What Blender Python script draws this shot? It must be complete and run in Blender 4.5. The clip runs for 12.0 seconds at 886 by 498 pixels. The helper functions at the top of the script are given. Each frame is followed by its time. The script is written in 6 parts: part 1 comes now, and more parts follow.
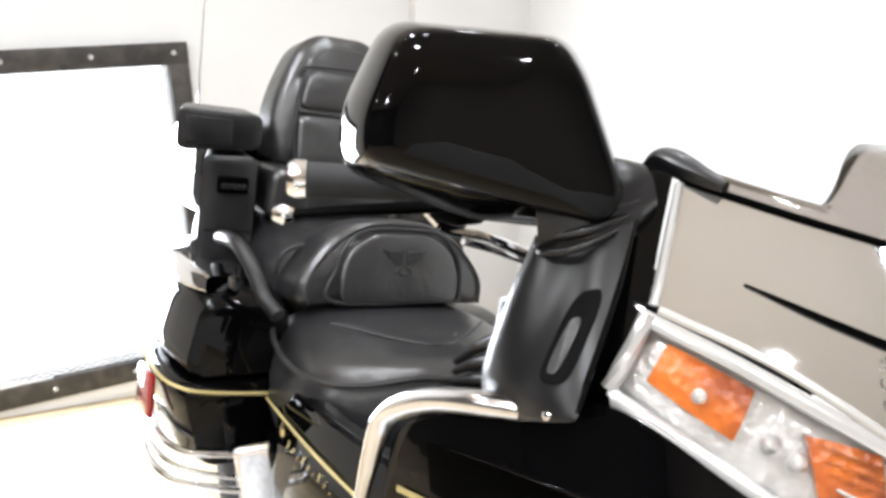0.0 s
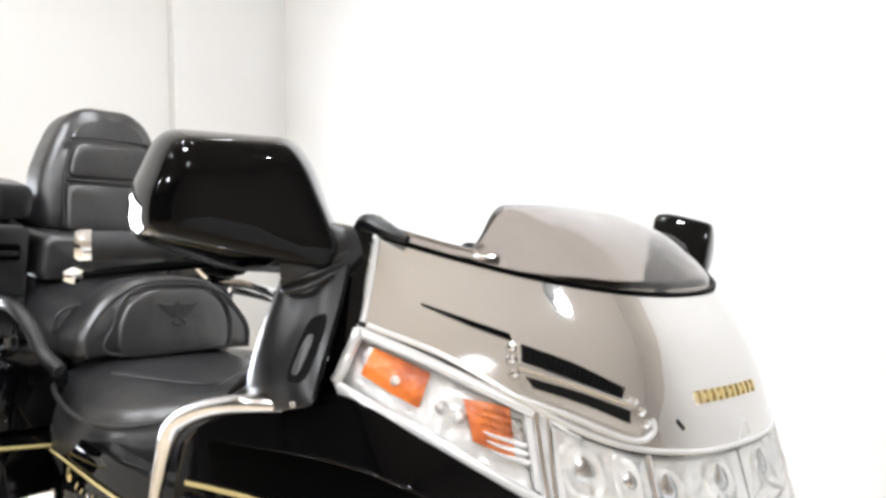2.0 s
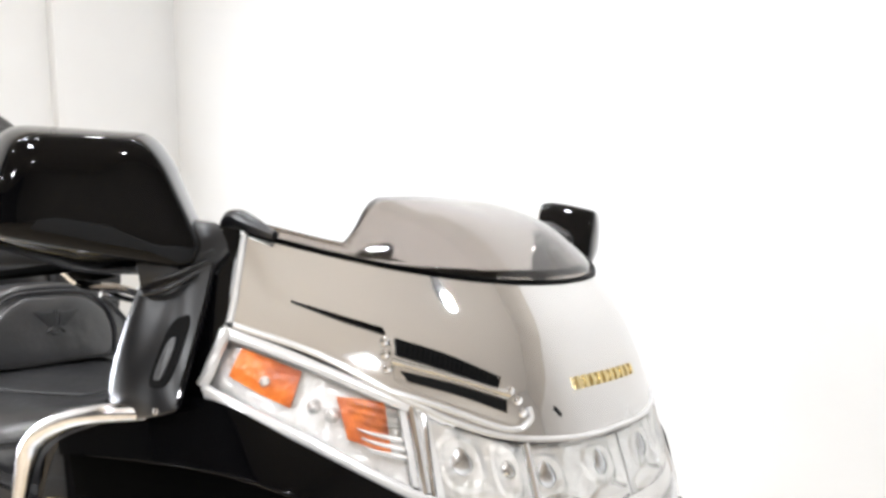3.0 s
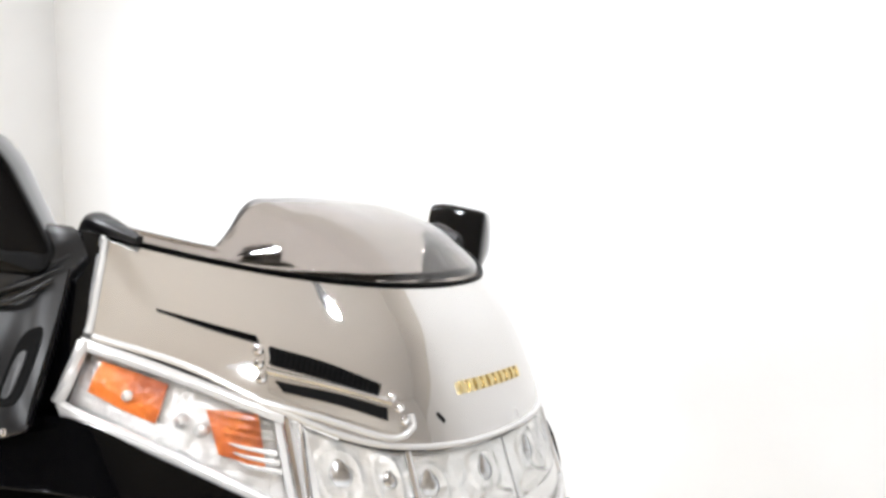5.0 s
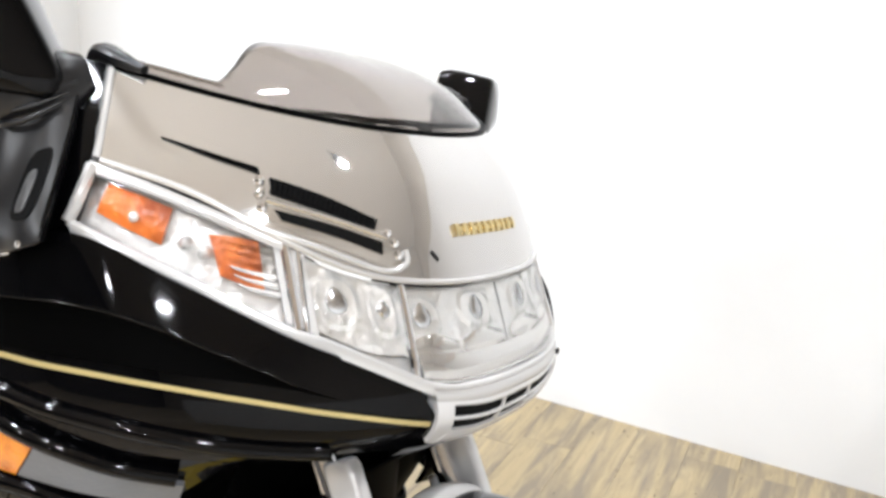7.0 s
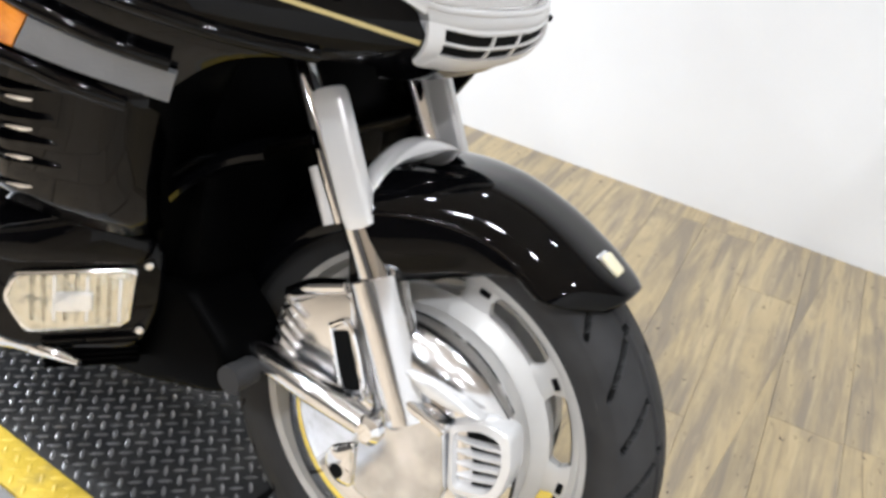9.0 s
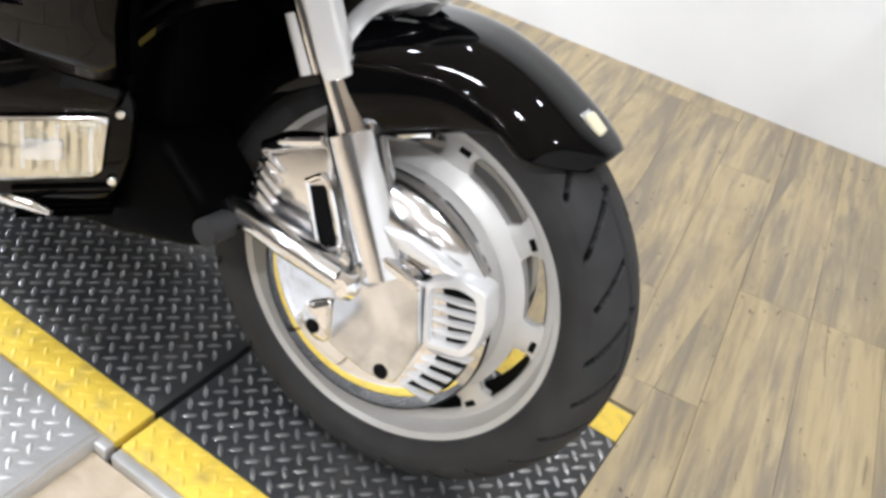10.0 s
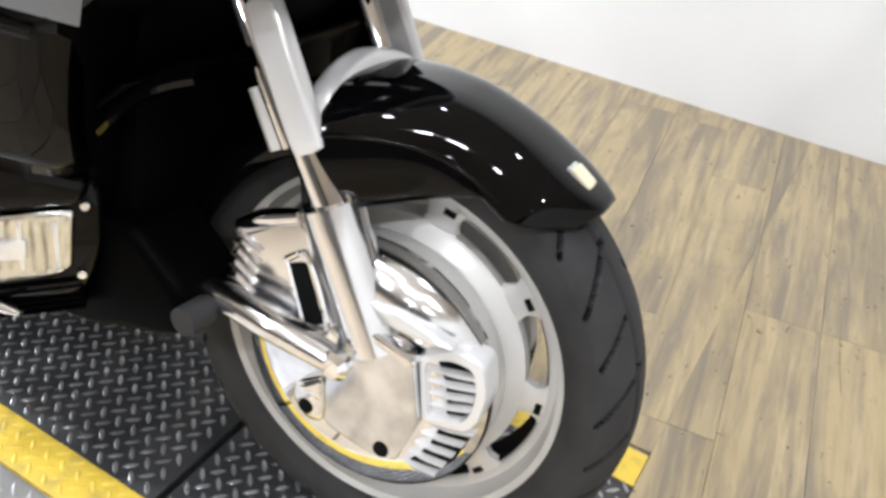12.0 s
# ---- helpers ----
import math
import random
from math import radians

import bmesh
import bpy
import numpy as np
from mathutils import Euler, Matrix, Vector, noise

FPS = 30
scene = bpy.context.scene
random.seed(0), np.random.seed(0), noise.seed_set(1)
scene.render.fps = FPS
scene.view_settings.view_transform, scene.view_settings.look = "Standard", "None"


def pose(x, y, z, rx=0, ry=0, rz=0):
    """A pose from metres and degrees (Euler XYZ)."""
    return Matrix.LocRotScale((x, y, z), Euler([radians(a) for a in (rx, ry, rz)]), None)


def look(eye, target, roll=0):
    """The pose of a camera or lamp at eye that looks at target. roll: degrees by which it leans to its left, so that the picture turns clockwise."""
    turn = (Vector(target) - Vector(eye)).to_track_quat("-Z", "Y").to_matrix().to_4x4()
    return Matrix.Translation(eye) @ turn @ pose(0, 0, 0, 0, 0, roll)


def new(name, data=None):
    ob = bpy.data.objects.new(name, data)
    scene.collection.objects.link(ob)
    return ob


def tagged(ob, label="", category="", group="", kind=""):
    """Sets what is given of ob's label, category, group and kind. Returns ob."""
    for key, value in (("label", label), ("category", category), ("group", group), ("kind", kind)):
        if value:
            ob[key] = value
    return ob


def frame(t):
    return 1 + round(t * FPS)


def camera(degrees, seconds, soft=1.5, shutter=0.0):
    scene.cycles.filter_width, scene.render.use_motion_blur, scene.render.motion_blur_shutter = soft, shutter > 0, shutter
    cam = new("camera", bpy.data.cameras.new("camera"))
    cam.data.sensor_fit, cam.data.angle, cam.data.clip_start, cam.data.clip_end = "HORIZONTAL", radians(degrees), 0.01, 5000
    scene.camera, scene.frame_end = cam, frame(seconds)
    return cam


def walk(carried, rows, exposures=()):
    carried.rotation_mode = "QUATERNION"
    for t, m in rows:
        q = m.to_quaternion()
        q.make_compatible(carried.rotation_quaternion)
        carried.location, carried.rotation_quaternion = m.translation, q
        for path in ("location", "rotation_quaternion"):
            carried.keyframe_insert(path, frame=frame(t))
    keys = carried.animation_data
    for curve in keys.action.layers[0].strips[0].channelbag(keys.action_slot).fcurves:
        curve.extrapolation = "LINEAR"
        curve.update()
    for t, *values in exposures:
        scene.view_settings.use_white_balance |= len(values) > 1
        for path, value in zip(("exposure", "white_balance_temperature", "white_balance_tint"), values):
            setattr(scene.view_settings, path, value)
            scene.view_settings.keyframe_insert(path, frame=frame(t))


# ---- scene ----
cam = camera(55.18, 12.0, soft=3.3)
walk(cam, [
    (0.0, pose(0.094, -0.612, 1.241, 77.26, -1.60, 59.34)),
    (0.5, pose(0.228, -0.737, 1.254, 79.01, 0.18, 53.03)),
    (1.0, pose(0.305, -0.805, 1.291, 81.47, -0.94, 49.73)),
    (1.5, pose(0.316, -0.767, 1.294, 81.54, -0.70, 46.34)),
    (2.0, pose(0.310, -0.740, 1.286, 80.94, -1.26, 43.82)),
    (2.5, pose(0.318, -0.718, 1.283, 80.83, -0.69, 40.46)),
    (3.0, pose(0.330, -0.702, 1.281, 80.74, -0.35, 37.66)),
    (3.5, pose(0.334, -0.693, 1.278, 81.01, -0.41, 35.35)),
    (5.5, pose(0.336, -0.665, 1.279, 80.72, -1.20, 30.67)),
    (6.0, pose(0.340, -0.669, 1.271, 80.23, -1.63, 30.82)),
    (6.5, pose(0.351, -0.675, 1.258, 77.64, -1.16, 32.16)),
    (7.0, pose(0.376, -0.686, 1.227, 74.20, -2.36, 32.88)),
    (7.5, pose(0.401, -0.702, 1.186, 69.84, -3.00, 33.80)),
    (7.7, pose(0.406, -0.710, 1.171, 68.08, -3.17, 33.77)),
    (9.3, pose(0.433, -0.753, 1.075, 57.44, -8.41, 33.78)),
    (9.5, pose(0.427, -0.751, 1.080, 55.46, -8.64, 33.38)),
    (10.0, pose(0.440, -0.752, 1.049, 52.10, -9.58, 33.78)),
    (10.5, pose(0.446, -0.754, 1.028, 50.45, -9.66, 33.18)),
    (11.0, pose(0.447, -0.747, 1.010, 48.12, -10.01, 31.64)),
    (11.5, pose(0.431, -0.734, 1.021, 49.86, -9.06, 31.02)),
    (12.0, pose(0.404, -0.682, 1.070, 53.37, -5.82, 30.69)),
], exposures=[(0.0, 0.22, 6080, 10), (7.0, 0.25, 6000, 10), (9.3, 0.08, 5900, 10), (12.0, 0.10, 5920, 10)])

# ---- light ----
world = bpy.data.worlds.new("world")
scene.world = world
world.use_nodes = True
world.node_tree.nodes["Background"].inputs[0].default_value = (1.0, 0.985, 0.965, 1)
world.node_tree.nodes["Background"].inputs[1].default_value = 0.3


def lamp(name, place, target, power, sx, sy, colour=(1, 0.96, 0.9)):
    data = bpy.data.lights.new(name, "AREA")
    data.shape, data.size, data.size_y, data.energy, data.color = ("RECTANGLE" if sx != sy else "DISK"), sx, sy, power, colour
    ob = new(name, data)
    ob.matrix_world = look(place, target)
    return ob


# fittings over the showroom, spots of the rails, daylight in the window's opening: place and power
# the last three fittings are added, unseen, to brighten the far ceiling's reflection
FITTINGS = ((1.83, -1.38, 34), (0.68, -2.3, 34), (-0.9, -3.2, 30), (2.6, -4.6, 30), (-1.4, -5.6, 40), (1.2, -6.6, 40))
SPOTS = ((-1.7, -0.95, 8), (-0.9, -0.95, 19), (-0.1, -0.95, 8), (-1.7, 0.55, 6), (-0.9, 0.55, 10), (-0.15, 0.60, 11), (0.82, 0.47, 8))
for lx, ly, power in FITTINGS:
    lamp("fitting_light", (lx, ly, 2.93), (lx, ly, 0), power, 0.18, 0.18, (1, 0.985, 0.965))
for lx, ly, power in SPOTS:
    lamp("spot_light", (lx, ly, 2.70), (lx, ly * 0.6, 0.0), power, 0.10, 0.10, (1, 0.995, 0.985))
lamp("window_light", (-2.98, -0.41, 0.66), (0, -0.4, 0.66), 75, 1.0, 0.95, (0.97, 0.98, 1))

# ---- materials ----
def material(name, colour, rough=0.5, metal=0.0, coat=0.0, bump=(), vary=None, spec=0.5):
    """colour; vary = (colour2, scale, low, high) mixes in stains; bump = rows of (scale, height, kind)."""
    m = bpy.data.materials.new(name)
    m.use_nodes = True
    nodes, links = m.node_tree.nodes, m.node_tree.links
    b = nodes["Principled BSDF"]
    b.inputs["Base Color"].default_value = (*colour, 1)
    b.inputs["Roughness"].default_value = rough
    b.inputs["Metallic"].default_value = metal
    b.inputs["Coat Weight"].default_value = coat
    b.inputs["Coat Roughness"].default_value = 0.03
    b.inputs["Specular IOR Level"].default_value = spec
    coord = nodes.new("ShaderNodeTexCoord").outputs["Object"]
    if vary:
        colour2, scale, low, high = vary
        n = nodes.new("ShaderNodeTexNoise")
        n.inputs["Scale"].default_value, n.inputs["Detail"].default_value = scale, 6
        r = nodes.new("ShaderNodeMapRange")
        r.inputs["From Min"].default_value, r.inputs["From Max"].default_value = low, high
        mix = nodes.new("ShaderNodeMix")
        mix.data_type = "RGBA"
        mix.inputs["A"].default_value, mix.inputs["B"].default_value = (*colour, 1), (*colour2, 1)
        links.new(coord, n.inputs["Vector"])
        links.new(n.outputs["Fac"], r.inputs["Value"])
        links.new(r.outputs["Result"], mix.inputs["Factor"])
        links.new(mix.outputs["Result"], b.inputs["Base Color"])
        r2 = nodes.new("ShaderNodeMapRange")
        r2.inputs["To Min"].default_value, r2.inputs["To Max"].default_value = rough * 0.8, min(1, rough * 1.25)
        links.new(n.outputs["Fac"], r2.inputs["Value"])
        links.new(r2.outputs["Result"], b.inputs["Roughness"])
    last = None
    for scale, height, kind in bump:
        if kind == "cells":
            t = nodes.new("ShaderNodeTexVoronoi")
            out = t.outputs["Distance"]
        else:
            t = nodes.new("ShaderNodeTexNoise")
            t.inputs["Detail"].default_value = 5
            out = t.outputs["Fac"]
        t.inputs["Scale"].default_value = scale
        links.new(coord, t.inputs["Vector"])
        bp = nodes.new("ShaderNodeBump")
        bp.inputs["Strength"].default_value, bp.inputs["Distance"].default_value = 1.0, height
        links.new(out, bp.inputs["Height"])
        if last:
            links.new(last, bp.inputs["Normal"])
        last = bp.outputs["Normal"]
    if last:
        links.new(last, b.inputs["Normal"])
    return m


def glass(name, colour, rough=0.02, ior=1.45):
    m = material(name, colour, rough)
    b = m.node_tree.nodes["Principled BSDF"]
    b.inputs["Transmission Weight"].default_value = 1.0
    b.inputs["IOR"].default_value = ior
    return m


BLACK = material("black_gloss_paint", (0.0015, 0.0015, 0.0018), 0.035, spec=0.2, bump=((4, 0.0002, "noise"),))
PEARL = material("pearl_beige_paint", (0.76, 0.75, 0.735), 0.035, metal=0.85, bump=((3, 0.0003, "noise"),))
CHROME = material("chrome", (0.88, 0.885, 0.90), 0.045, metal=1.0, bump=((9, 0.0002, "noise"),))
POLISH = material("worn_chrome", (0.88, 0.885, 0.90), 0.17, metal=1.0, vary=((0.80, 0.80, 0.81), 14, 0.4, 0.7), bump=((12, 0.0004, "noise"),))
BRUSHED = material("polished_alloy", (0.80, 0.82, 0.86), 0.13, metal=1.0, vary=((0.58, 0.60, 0.63), 22, 0.42, 0.68), bump=((220, 0.0001, "noise"),))
WHEEL = material("silver_wheel_paint", (0.62, 0.61, 0.59), 0.36, metal=0.25, coat=0.0, vary=((0.54, 0.53, 0.51), 9, 0.4, 0.7), bump=((160, 0.0001, "noise"),))
LEATHER = material("black_leather", (0.015, 0.015, 0.016), 0.31, vary=((0.028, 0.028, 0.029), 6, 0.35, 0.75), bump=((420, 0.00008, "cells"), (60, 0.0005, "noise"), (13, 0.0045, "noise")), spec=1.0)
PIPING = material("stitched_piping", (0.02, 0.02, 0.021), 0.42, bump=((500, 0.0005, "noise"),))
PLASTIC = material("dark_moulded_plastic", (0.007, 0.007, 0.008), 0.30, spec=0.35, vary=((0.020, 0.020, 0.020), 11, 0.4, 0.7), bump=((600, 0.0001, "cells"),))
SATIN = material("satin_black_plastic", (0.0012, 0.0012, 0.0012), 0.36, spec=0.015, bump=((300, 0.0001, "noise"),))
RUBBER = material("tyre_rubber", (0.026, 0.026, 0.027), 0.62, spec=0.25, vary=((0.039, 0.039, 0.040), 20, 0.35, 0.75), bump=((500, 0.0003, "noise"),))
# darker copy of the tyre rubber, shade of the grooves put into colour
GROOVE_SHADE = material("tyre_groove_shade", (0.010, 0.010, 0.010), 0.9, spec=0.1)
GOLD = material("gold_pinstripe", (0.55, 0.45, 0.20), 0.35, metal=0.3)
GOLDCHROME = material("gold_plate", (0.72, 0.60, 0.32), 0.15, metal=1.0)
AMBERBACK = material("amber_reflector", (0.60, 0.15, 0.02), 0.30, coat=0.3, vary=((0.26, 0.05, 0.008), 34, 0.40, 0.62), spec=0.4, bump=((150, 0.0008, "cells"),))
CLEAR = glass("clear_lens", (0.98, 0.98, 0.97), 0.02, 1.2)
SMOKE = glass("smoked_acrylic", (0.37, 0.33, 0.30), 0.03)
RED = material("red_lens", (0.35, 0.012, 0.01), 0.12, coat=1.0, bump=((200, 0.0006, "cells"),))
REFLECTOR = material("lamp_reflector", (0.82, 0.82, 0.81), 0.2, metal=0.6, bump=((48, 0.003, "noise"),))
GREYREFL = material("grey_reflector_strip", (0.17, 0.18, 0.20), 0.4, coat=0.1, bump=((260, 0.0004, "cells"),))
# near-black for openings and recesses: their depth's shade is put into the colour
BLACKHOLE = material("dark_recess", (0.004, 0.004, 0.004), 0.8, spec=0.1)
WHITEWALL = material("white_painted_wall", (0.80, 0.80, 0.795), 0.6, vary=((0.74, 0.735, 0.725), 1.1, 0.4, 0.7), bump=((90, 0.0004, "noise"),))
BEIGEWALL = material("beige_painted_wall", (0.58, 0.53, 0.46), 0.7, vary=((0.53, 0.48, 0.42), 2.0, 0.4, 0.7), bump=((90, 0.001, "noise"),))
CEILING = material("ceiling_paint", (0.72, 0.665, 0.59), 0.8, bump=((60, 0.002, "noise"),))
STEEL = material("dark_coated_steel", (0.035, 0.036, 0.038), 0.36, metal=0.3, vary=((0.075, 0.073, 0.07), 7, 0.45, 0.75), bump=((150, 0.0005, "noise"),))
BARE = material("bare_aluminium_plate", (0.60, 0.60, 0.60), 0.42, metal=0.45, vary=((0.47, 0.46, 0.44), 12, 0.4, 0.7), bump=((150, 0.0004, "noise"),))
# lighter than the deck: worn tips plus the spots' highlights put into the colour
TREAD = material("worn_tread_steel_highlit", (0.42, 0.42, 0.42), 0.28, metal=0.7, vary=((0.16, 0.16, 0.16), 10, 0.4, 0.7))
YELLOW = material("yellow_floor_paint", (0.83, 0.60, 0.075), 0.45, vary=((0.50, 0.37, 0.09), 26, 0.50, 0.78), bump=((120, 0.0006, "noise"),))
FRAMEIRON = material("dark_iron_frame", (0.045, 0.042, 0.04), 0.5, metal=0.5, vary=((0.10, 0.09, 0.08), 18, 0.4, 0.7), bump=((70, 0.0012, "noise"),))
BRIGHT = bpy.data.materials.new("daylit_pane")
BRIGHT.use_nodes = True
BRIGHT.node_tree.nodes["Principled BSDF"].inputs["Emission Color"].default_value = (1, 1, 1, 1)
BRIGHT.node_tree.nodes["Principled BSDF"].inputs["Emission Strength"].default_value = 1.7


def plank_material(name, pale, mid, dark, stretch, joint_axis):
    """Weathered boards: streaks drawn along the board, each board its own tone."""
    m = bpy.data.materials.new(name)
    m.use_nodes = True
    nodes, links = m.node_tree.nodes, m.node_tree.links
    b = nodes["Principled BSDF"]
    coord = nodes.new("ShaderNodeTexCoord").outputs["Object"]
    info = nodes.new("ShaderNodeObjectInfo").outputs["Random"]
    shift = nodes.new("ShaderNodeVectorMath")
    shift.operation = "MULTIPLY_ADD"
    comb = nodes.new("ShaderNodeCombineXYZ")
    for k in range(3):
        links.new(info, comb.inputs[k])
    shift.inputs[1].default_value = (37, 53, 11)
    links.new(comb.outputs[0], shift.inputs[0])
    links.new(coord, shift.inputs[2])
    mp = nodes.new("ShaderNodeMapping")
    mp.inputs["Scale"].default_value = stretch
    links.new(shift.outputs[0], mp.inputs["Vector"])

    def tex(scale, detail, lift):
        n = nodes.new("ShaderNodeTexNoise")
        n.inputs["Scale"].default_value, n.inputs["Detail"].default_value, n.inputs["Distortion"].default_value = scale, detail, lift
        links.new(mp.outputs[0], n.inputs["Vector"])
        return n.outputs["Fac"]

    broad, fine = tex(3.0, 4, 1.4), tex(14, 6, 0.5)
    blot = nodes.new("ShaderNodeTexNoise")
    blot.inputs["Scale"].default_value, blot.inputs["Detail"].default_value = 5.0, 5
    links.new(shift.outputs[0], blot.inputs["Vector"])
    ramp = nodes.new("ShaderNodeValToRGB")
    ramp.color_ramp.elements[0].position, ramp.color_ramp.elements[0].color = 0.34, (*dark, 1)
    ramp.color_ramp.elements[1].position, ramp.color_ramp.elements[1].color = 0.66, (*pale, 1)
    e = ramp.color_ramp.elements.new(0.5)
    e.color = (*mid, 1)
    add = nodes.new("ShaderNodeMath")
    add.operation = "MULTIPLY_ADD"
    add.inputs[1].default_value, add.inputs[2].default_value = 0.40, 0.0
    links.new(fine, add.inputs[0])
    add2 = nodes.new("ShaderNodeMath")
    add2.operation = "MULTIPLY_ADD"
    add2.inputs[1].default_value = 0.30
    links.new(broad, add2.inputs[0])
    add4 = nodes.new("ShaderNodeMath")
    add4.operation = "MULTIPLY_ADD"
    add4.inputs[1].default_value = 0.30
    links.new(blot.outputs["Fac"], add4.inputs[0])
    links.new(add.outputs[0], add4.inputs[2])
    links.new(add4.outputs[0], add2.inputs[2])
    tone = nodes.new("ShaderNodeMath")
    tone.operation = "MULTIPLY_ADD"
    tone.inputs[1].default_value, tone.inputs[2].default_value = 0.16, -0.08
    links.new(info, tone.inputs[0])
    add3 = nodes.new("ShaderNodeMath")
    links.new(add2.outputs[0], add3.inputs[0])
    links.new(tone.outputs[0], add3.inputs[1])
    links.new(add3.outputs[0], ramp.inputs[0])
    links.new(ramp.outputs[0], b.inputs["Base Color"])
    b.inputs["Roughness"].default_value = 0.42
    bumpn = nodes.new("ShaderNodeBump")
    bumpn.inputs["Distance"].default_value, bumpn.inputs["Strength"].default_value = 0.0012, 1
    links.new(fine, bumpn.inputs["Height"])
    links.new(bumpn.outputs[0], b.inputs["Normal"])
    return m


def printed_boards(name):
    """Yellow-tan strips between grey weathered ones, with wavering borders, knots and cracks."""
    m = bpy.data.materials.new(name)
    m.use_nodes = True
    nodes, links = m.node_tree.nodes, m.node_tree.links
    b = nodes["Principled BSDF"]
    coord = nodes.new("ShaderNodeTexCoord").outputs["Object"]
    info = nodes.new("ShaderNodeObjectInfo").outputs["Random"]
    comb = nodes.new("ShaderNodeCombineXYZ")
    for k in range(3):
        links.new(info, comb.inputs[k])
    shift = nodes.new("ShaderNodeVectorMath")
    shift.operation = "MULTIPLY_ADD"
    shift.inputs[1].default_value = (37, 53, 11)
    links.new(comb.outputs[0], shift.inputs[0])
    links.new(coord, shift.inputs[2])

    def noise(stretch, scale, detail, wave, low, high):
        mp = nodes.new("ShaderNodeMapping")
        mp.inputs["Scale"].default_value = stretch
        links.new(shift.outputs[0], mp.inputs["Vector"])
        n = nodes.new("ShaderNodeTexNoise")
        n.inputs["Scale"].default_value, n.inputs["Detail"].default_value, n.inputs["Distortion"].default_value = scale, detail, wave
        n.inputs["Roughness"].default_value = 0.64
        links.new(mp.outputs[0], n.inputs["Vector"])
        r = nodes.new("ShaderNodeMapRange")
        r.inputs["From Min"].default_value, r.inputs["From Max"].default_value = low, high
        links.new(n.outputs["Fac"], r.inputs["Value"])
        return r.outputs["Result"]

    def blend(a, colour, fac):
        x = nodes.new("ShaderNodeMix")
        x.data_type = "RGBA"
        if isinstance(a, tuple):
            x.inputs["A"].default_value = (*a, 1)
        else:
            links.new(a, x.inputs["A"])
        x.inputs["B"].default_value = (*colour, 1)
        links.new(fac, x.inputs["Factor"])
        return x.outputs["Result"]

    def times(a, k):
        x = nodes.new("ShaderNodeMath")
        x.operation = "MULTIPLY"
        links.new(a, x.inputs[0])
        x.inputs[1].default_value = k
        return x.outputs[0]

    out = blend((0.465, 0.370, 0.215), (0.275, 0.230, 0.168), noise((1, 0.085, 1), 19, 8, 0.6, 0.43, 0.60))
    out = blend(out, (0.52, 0.420, 0.250), times(noise((1, 0.07, 1), 32, 7, 0.7, 0.52, 0.64), 0.75))
    out = blend(out, (0.225, 0.192, 0.148), times(noise((1, 0.38, 1), 6, 8, 0.5, 0.48, 0.68), 0.60))
    out = blend(out, (0.21, 0.170, 0.12), times(noise((1, 0.06, 1), 80, 6, 0.5, 0.50, 0.72), 0.45))
    out = blend(out, (0.08, 0.065, 0.05), times(noise((1, 0.16, 1), 26, 6, 1.8, 0.67, 0.72), 0.7))
    out = blend(out, (0.055, 0.042, 0.034), noise((1, 0.7, 1), 62, 2, 0.6, 0.70, 0.72))
    links.new(out, b.inputs["Base Color"])
    b.inputs["Roughness"].default_value = 0.40
    b.inputs["Specular IOR Level"].default_value = 0.35
    bumpn = nodes.new("ShaderNodeBump")
    bumpn.inputs["Distance"].default_value, bumpn.inputs["Strength"].default_value = 0.0008, 1
    links.new(noise((1, 0.06, 1), 70, 5, 0.4, 0, 1), bumpn.inputs["Height"])
    links.new(bumpn.outputs[0], b.inputs["Normal"])
    return m


WOOD = printed_boards("weathered_plank_floor")
STONE = plank_material("tan_slate_tile", (0.66, 0.565, 0.44), (0.54, 0.44, 0.315), (0.33, 0.29, 0.235), (1.6, 2.4, 1), 0)
HEADBOWL = material("headlamp_mirror", (0.94, 0.94, 0.93), 0.11, metal=0.72, bump=((34, 0.008, "noise"),))
EDGEGREY = material("worn_grey_edge", (0.05, 0.05, 0.052), 0.3, vary=((0.11, 0.11, 0.11), 60, 0.45, 0.7))
JOINT = material("board_joint", (0.20, 0.155, 0.10), 0.8, vary=((0.12, 0.09, 0.06), 12, 0.4, 0.7))
TRIM = material("satin_trim", (0.009, 0.009, 0.010), 0.33, spec=0.5, bump=((5, 0.0006, "noise"),))
DARKWALL = material("dark_unseen_wall", (0.07, 0.066, 0.062), 0.7, vary=((0.10, 0.095, 0.09), 2.0, 0.4, 0.7), bump=((90, 0.001, "noise"),))
MARKER = material("yellow_amber_reflector", (0.88, 0.30, 0.012), 0.25, coat=0.5, vary=((0.60, 0.16, 0.008), 40, 0.45, 0.7), bump=((200, 0.0008, "cells"),))
CREAM = material("cream_lamp_bowl", (0.78, 0.75, 0.64), 0.14, metal=0.9, bump=((30, 0.010, "noise"),))
BEZEL = material("silver_bezel", (0.66, 0.655, 0.645), 0.2, metal=0.4, bump=((9, 0.0003, "noise"),))
SILVER = material("bright_silver_trim", (0.78, 0.78, 0.78), 0.2, metal=0.3, bump=((9, 0.0003, "noise"),))

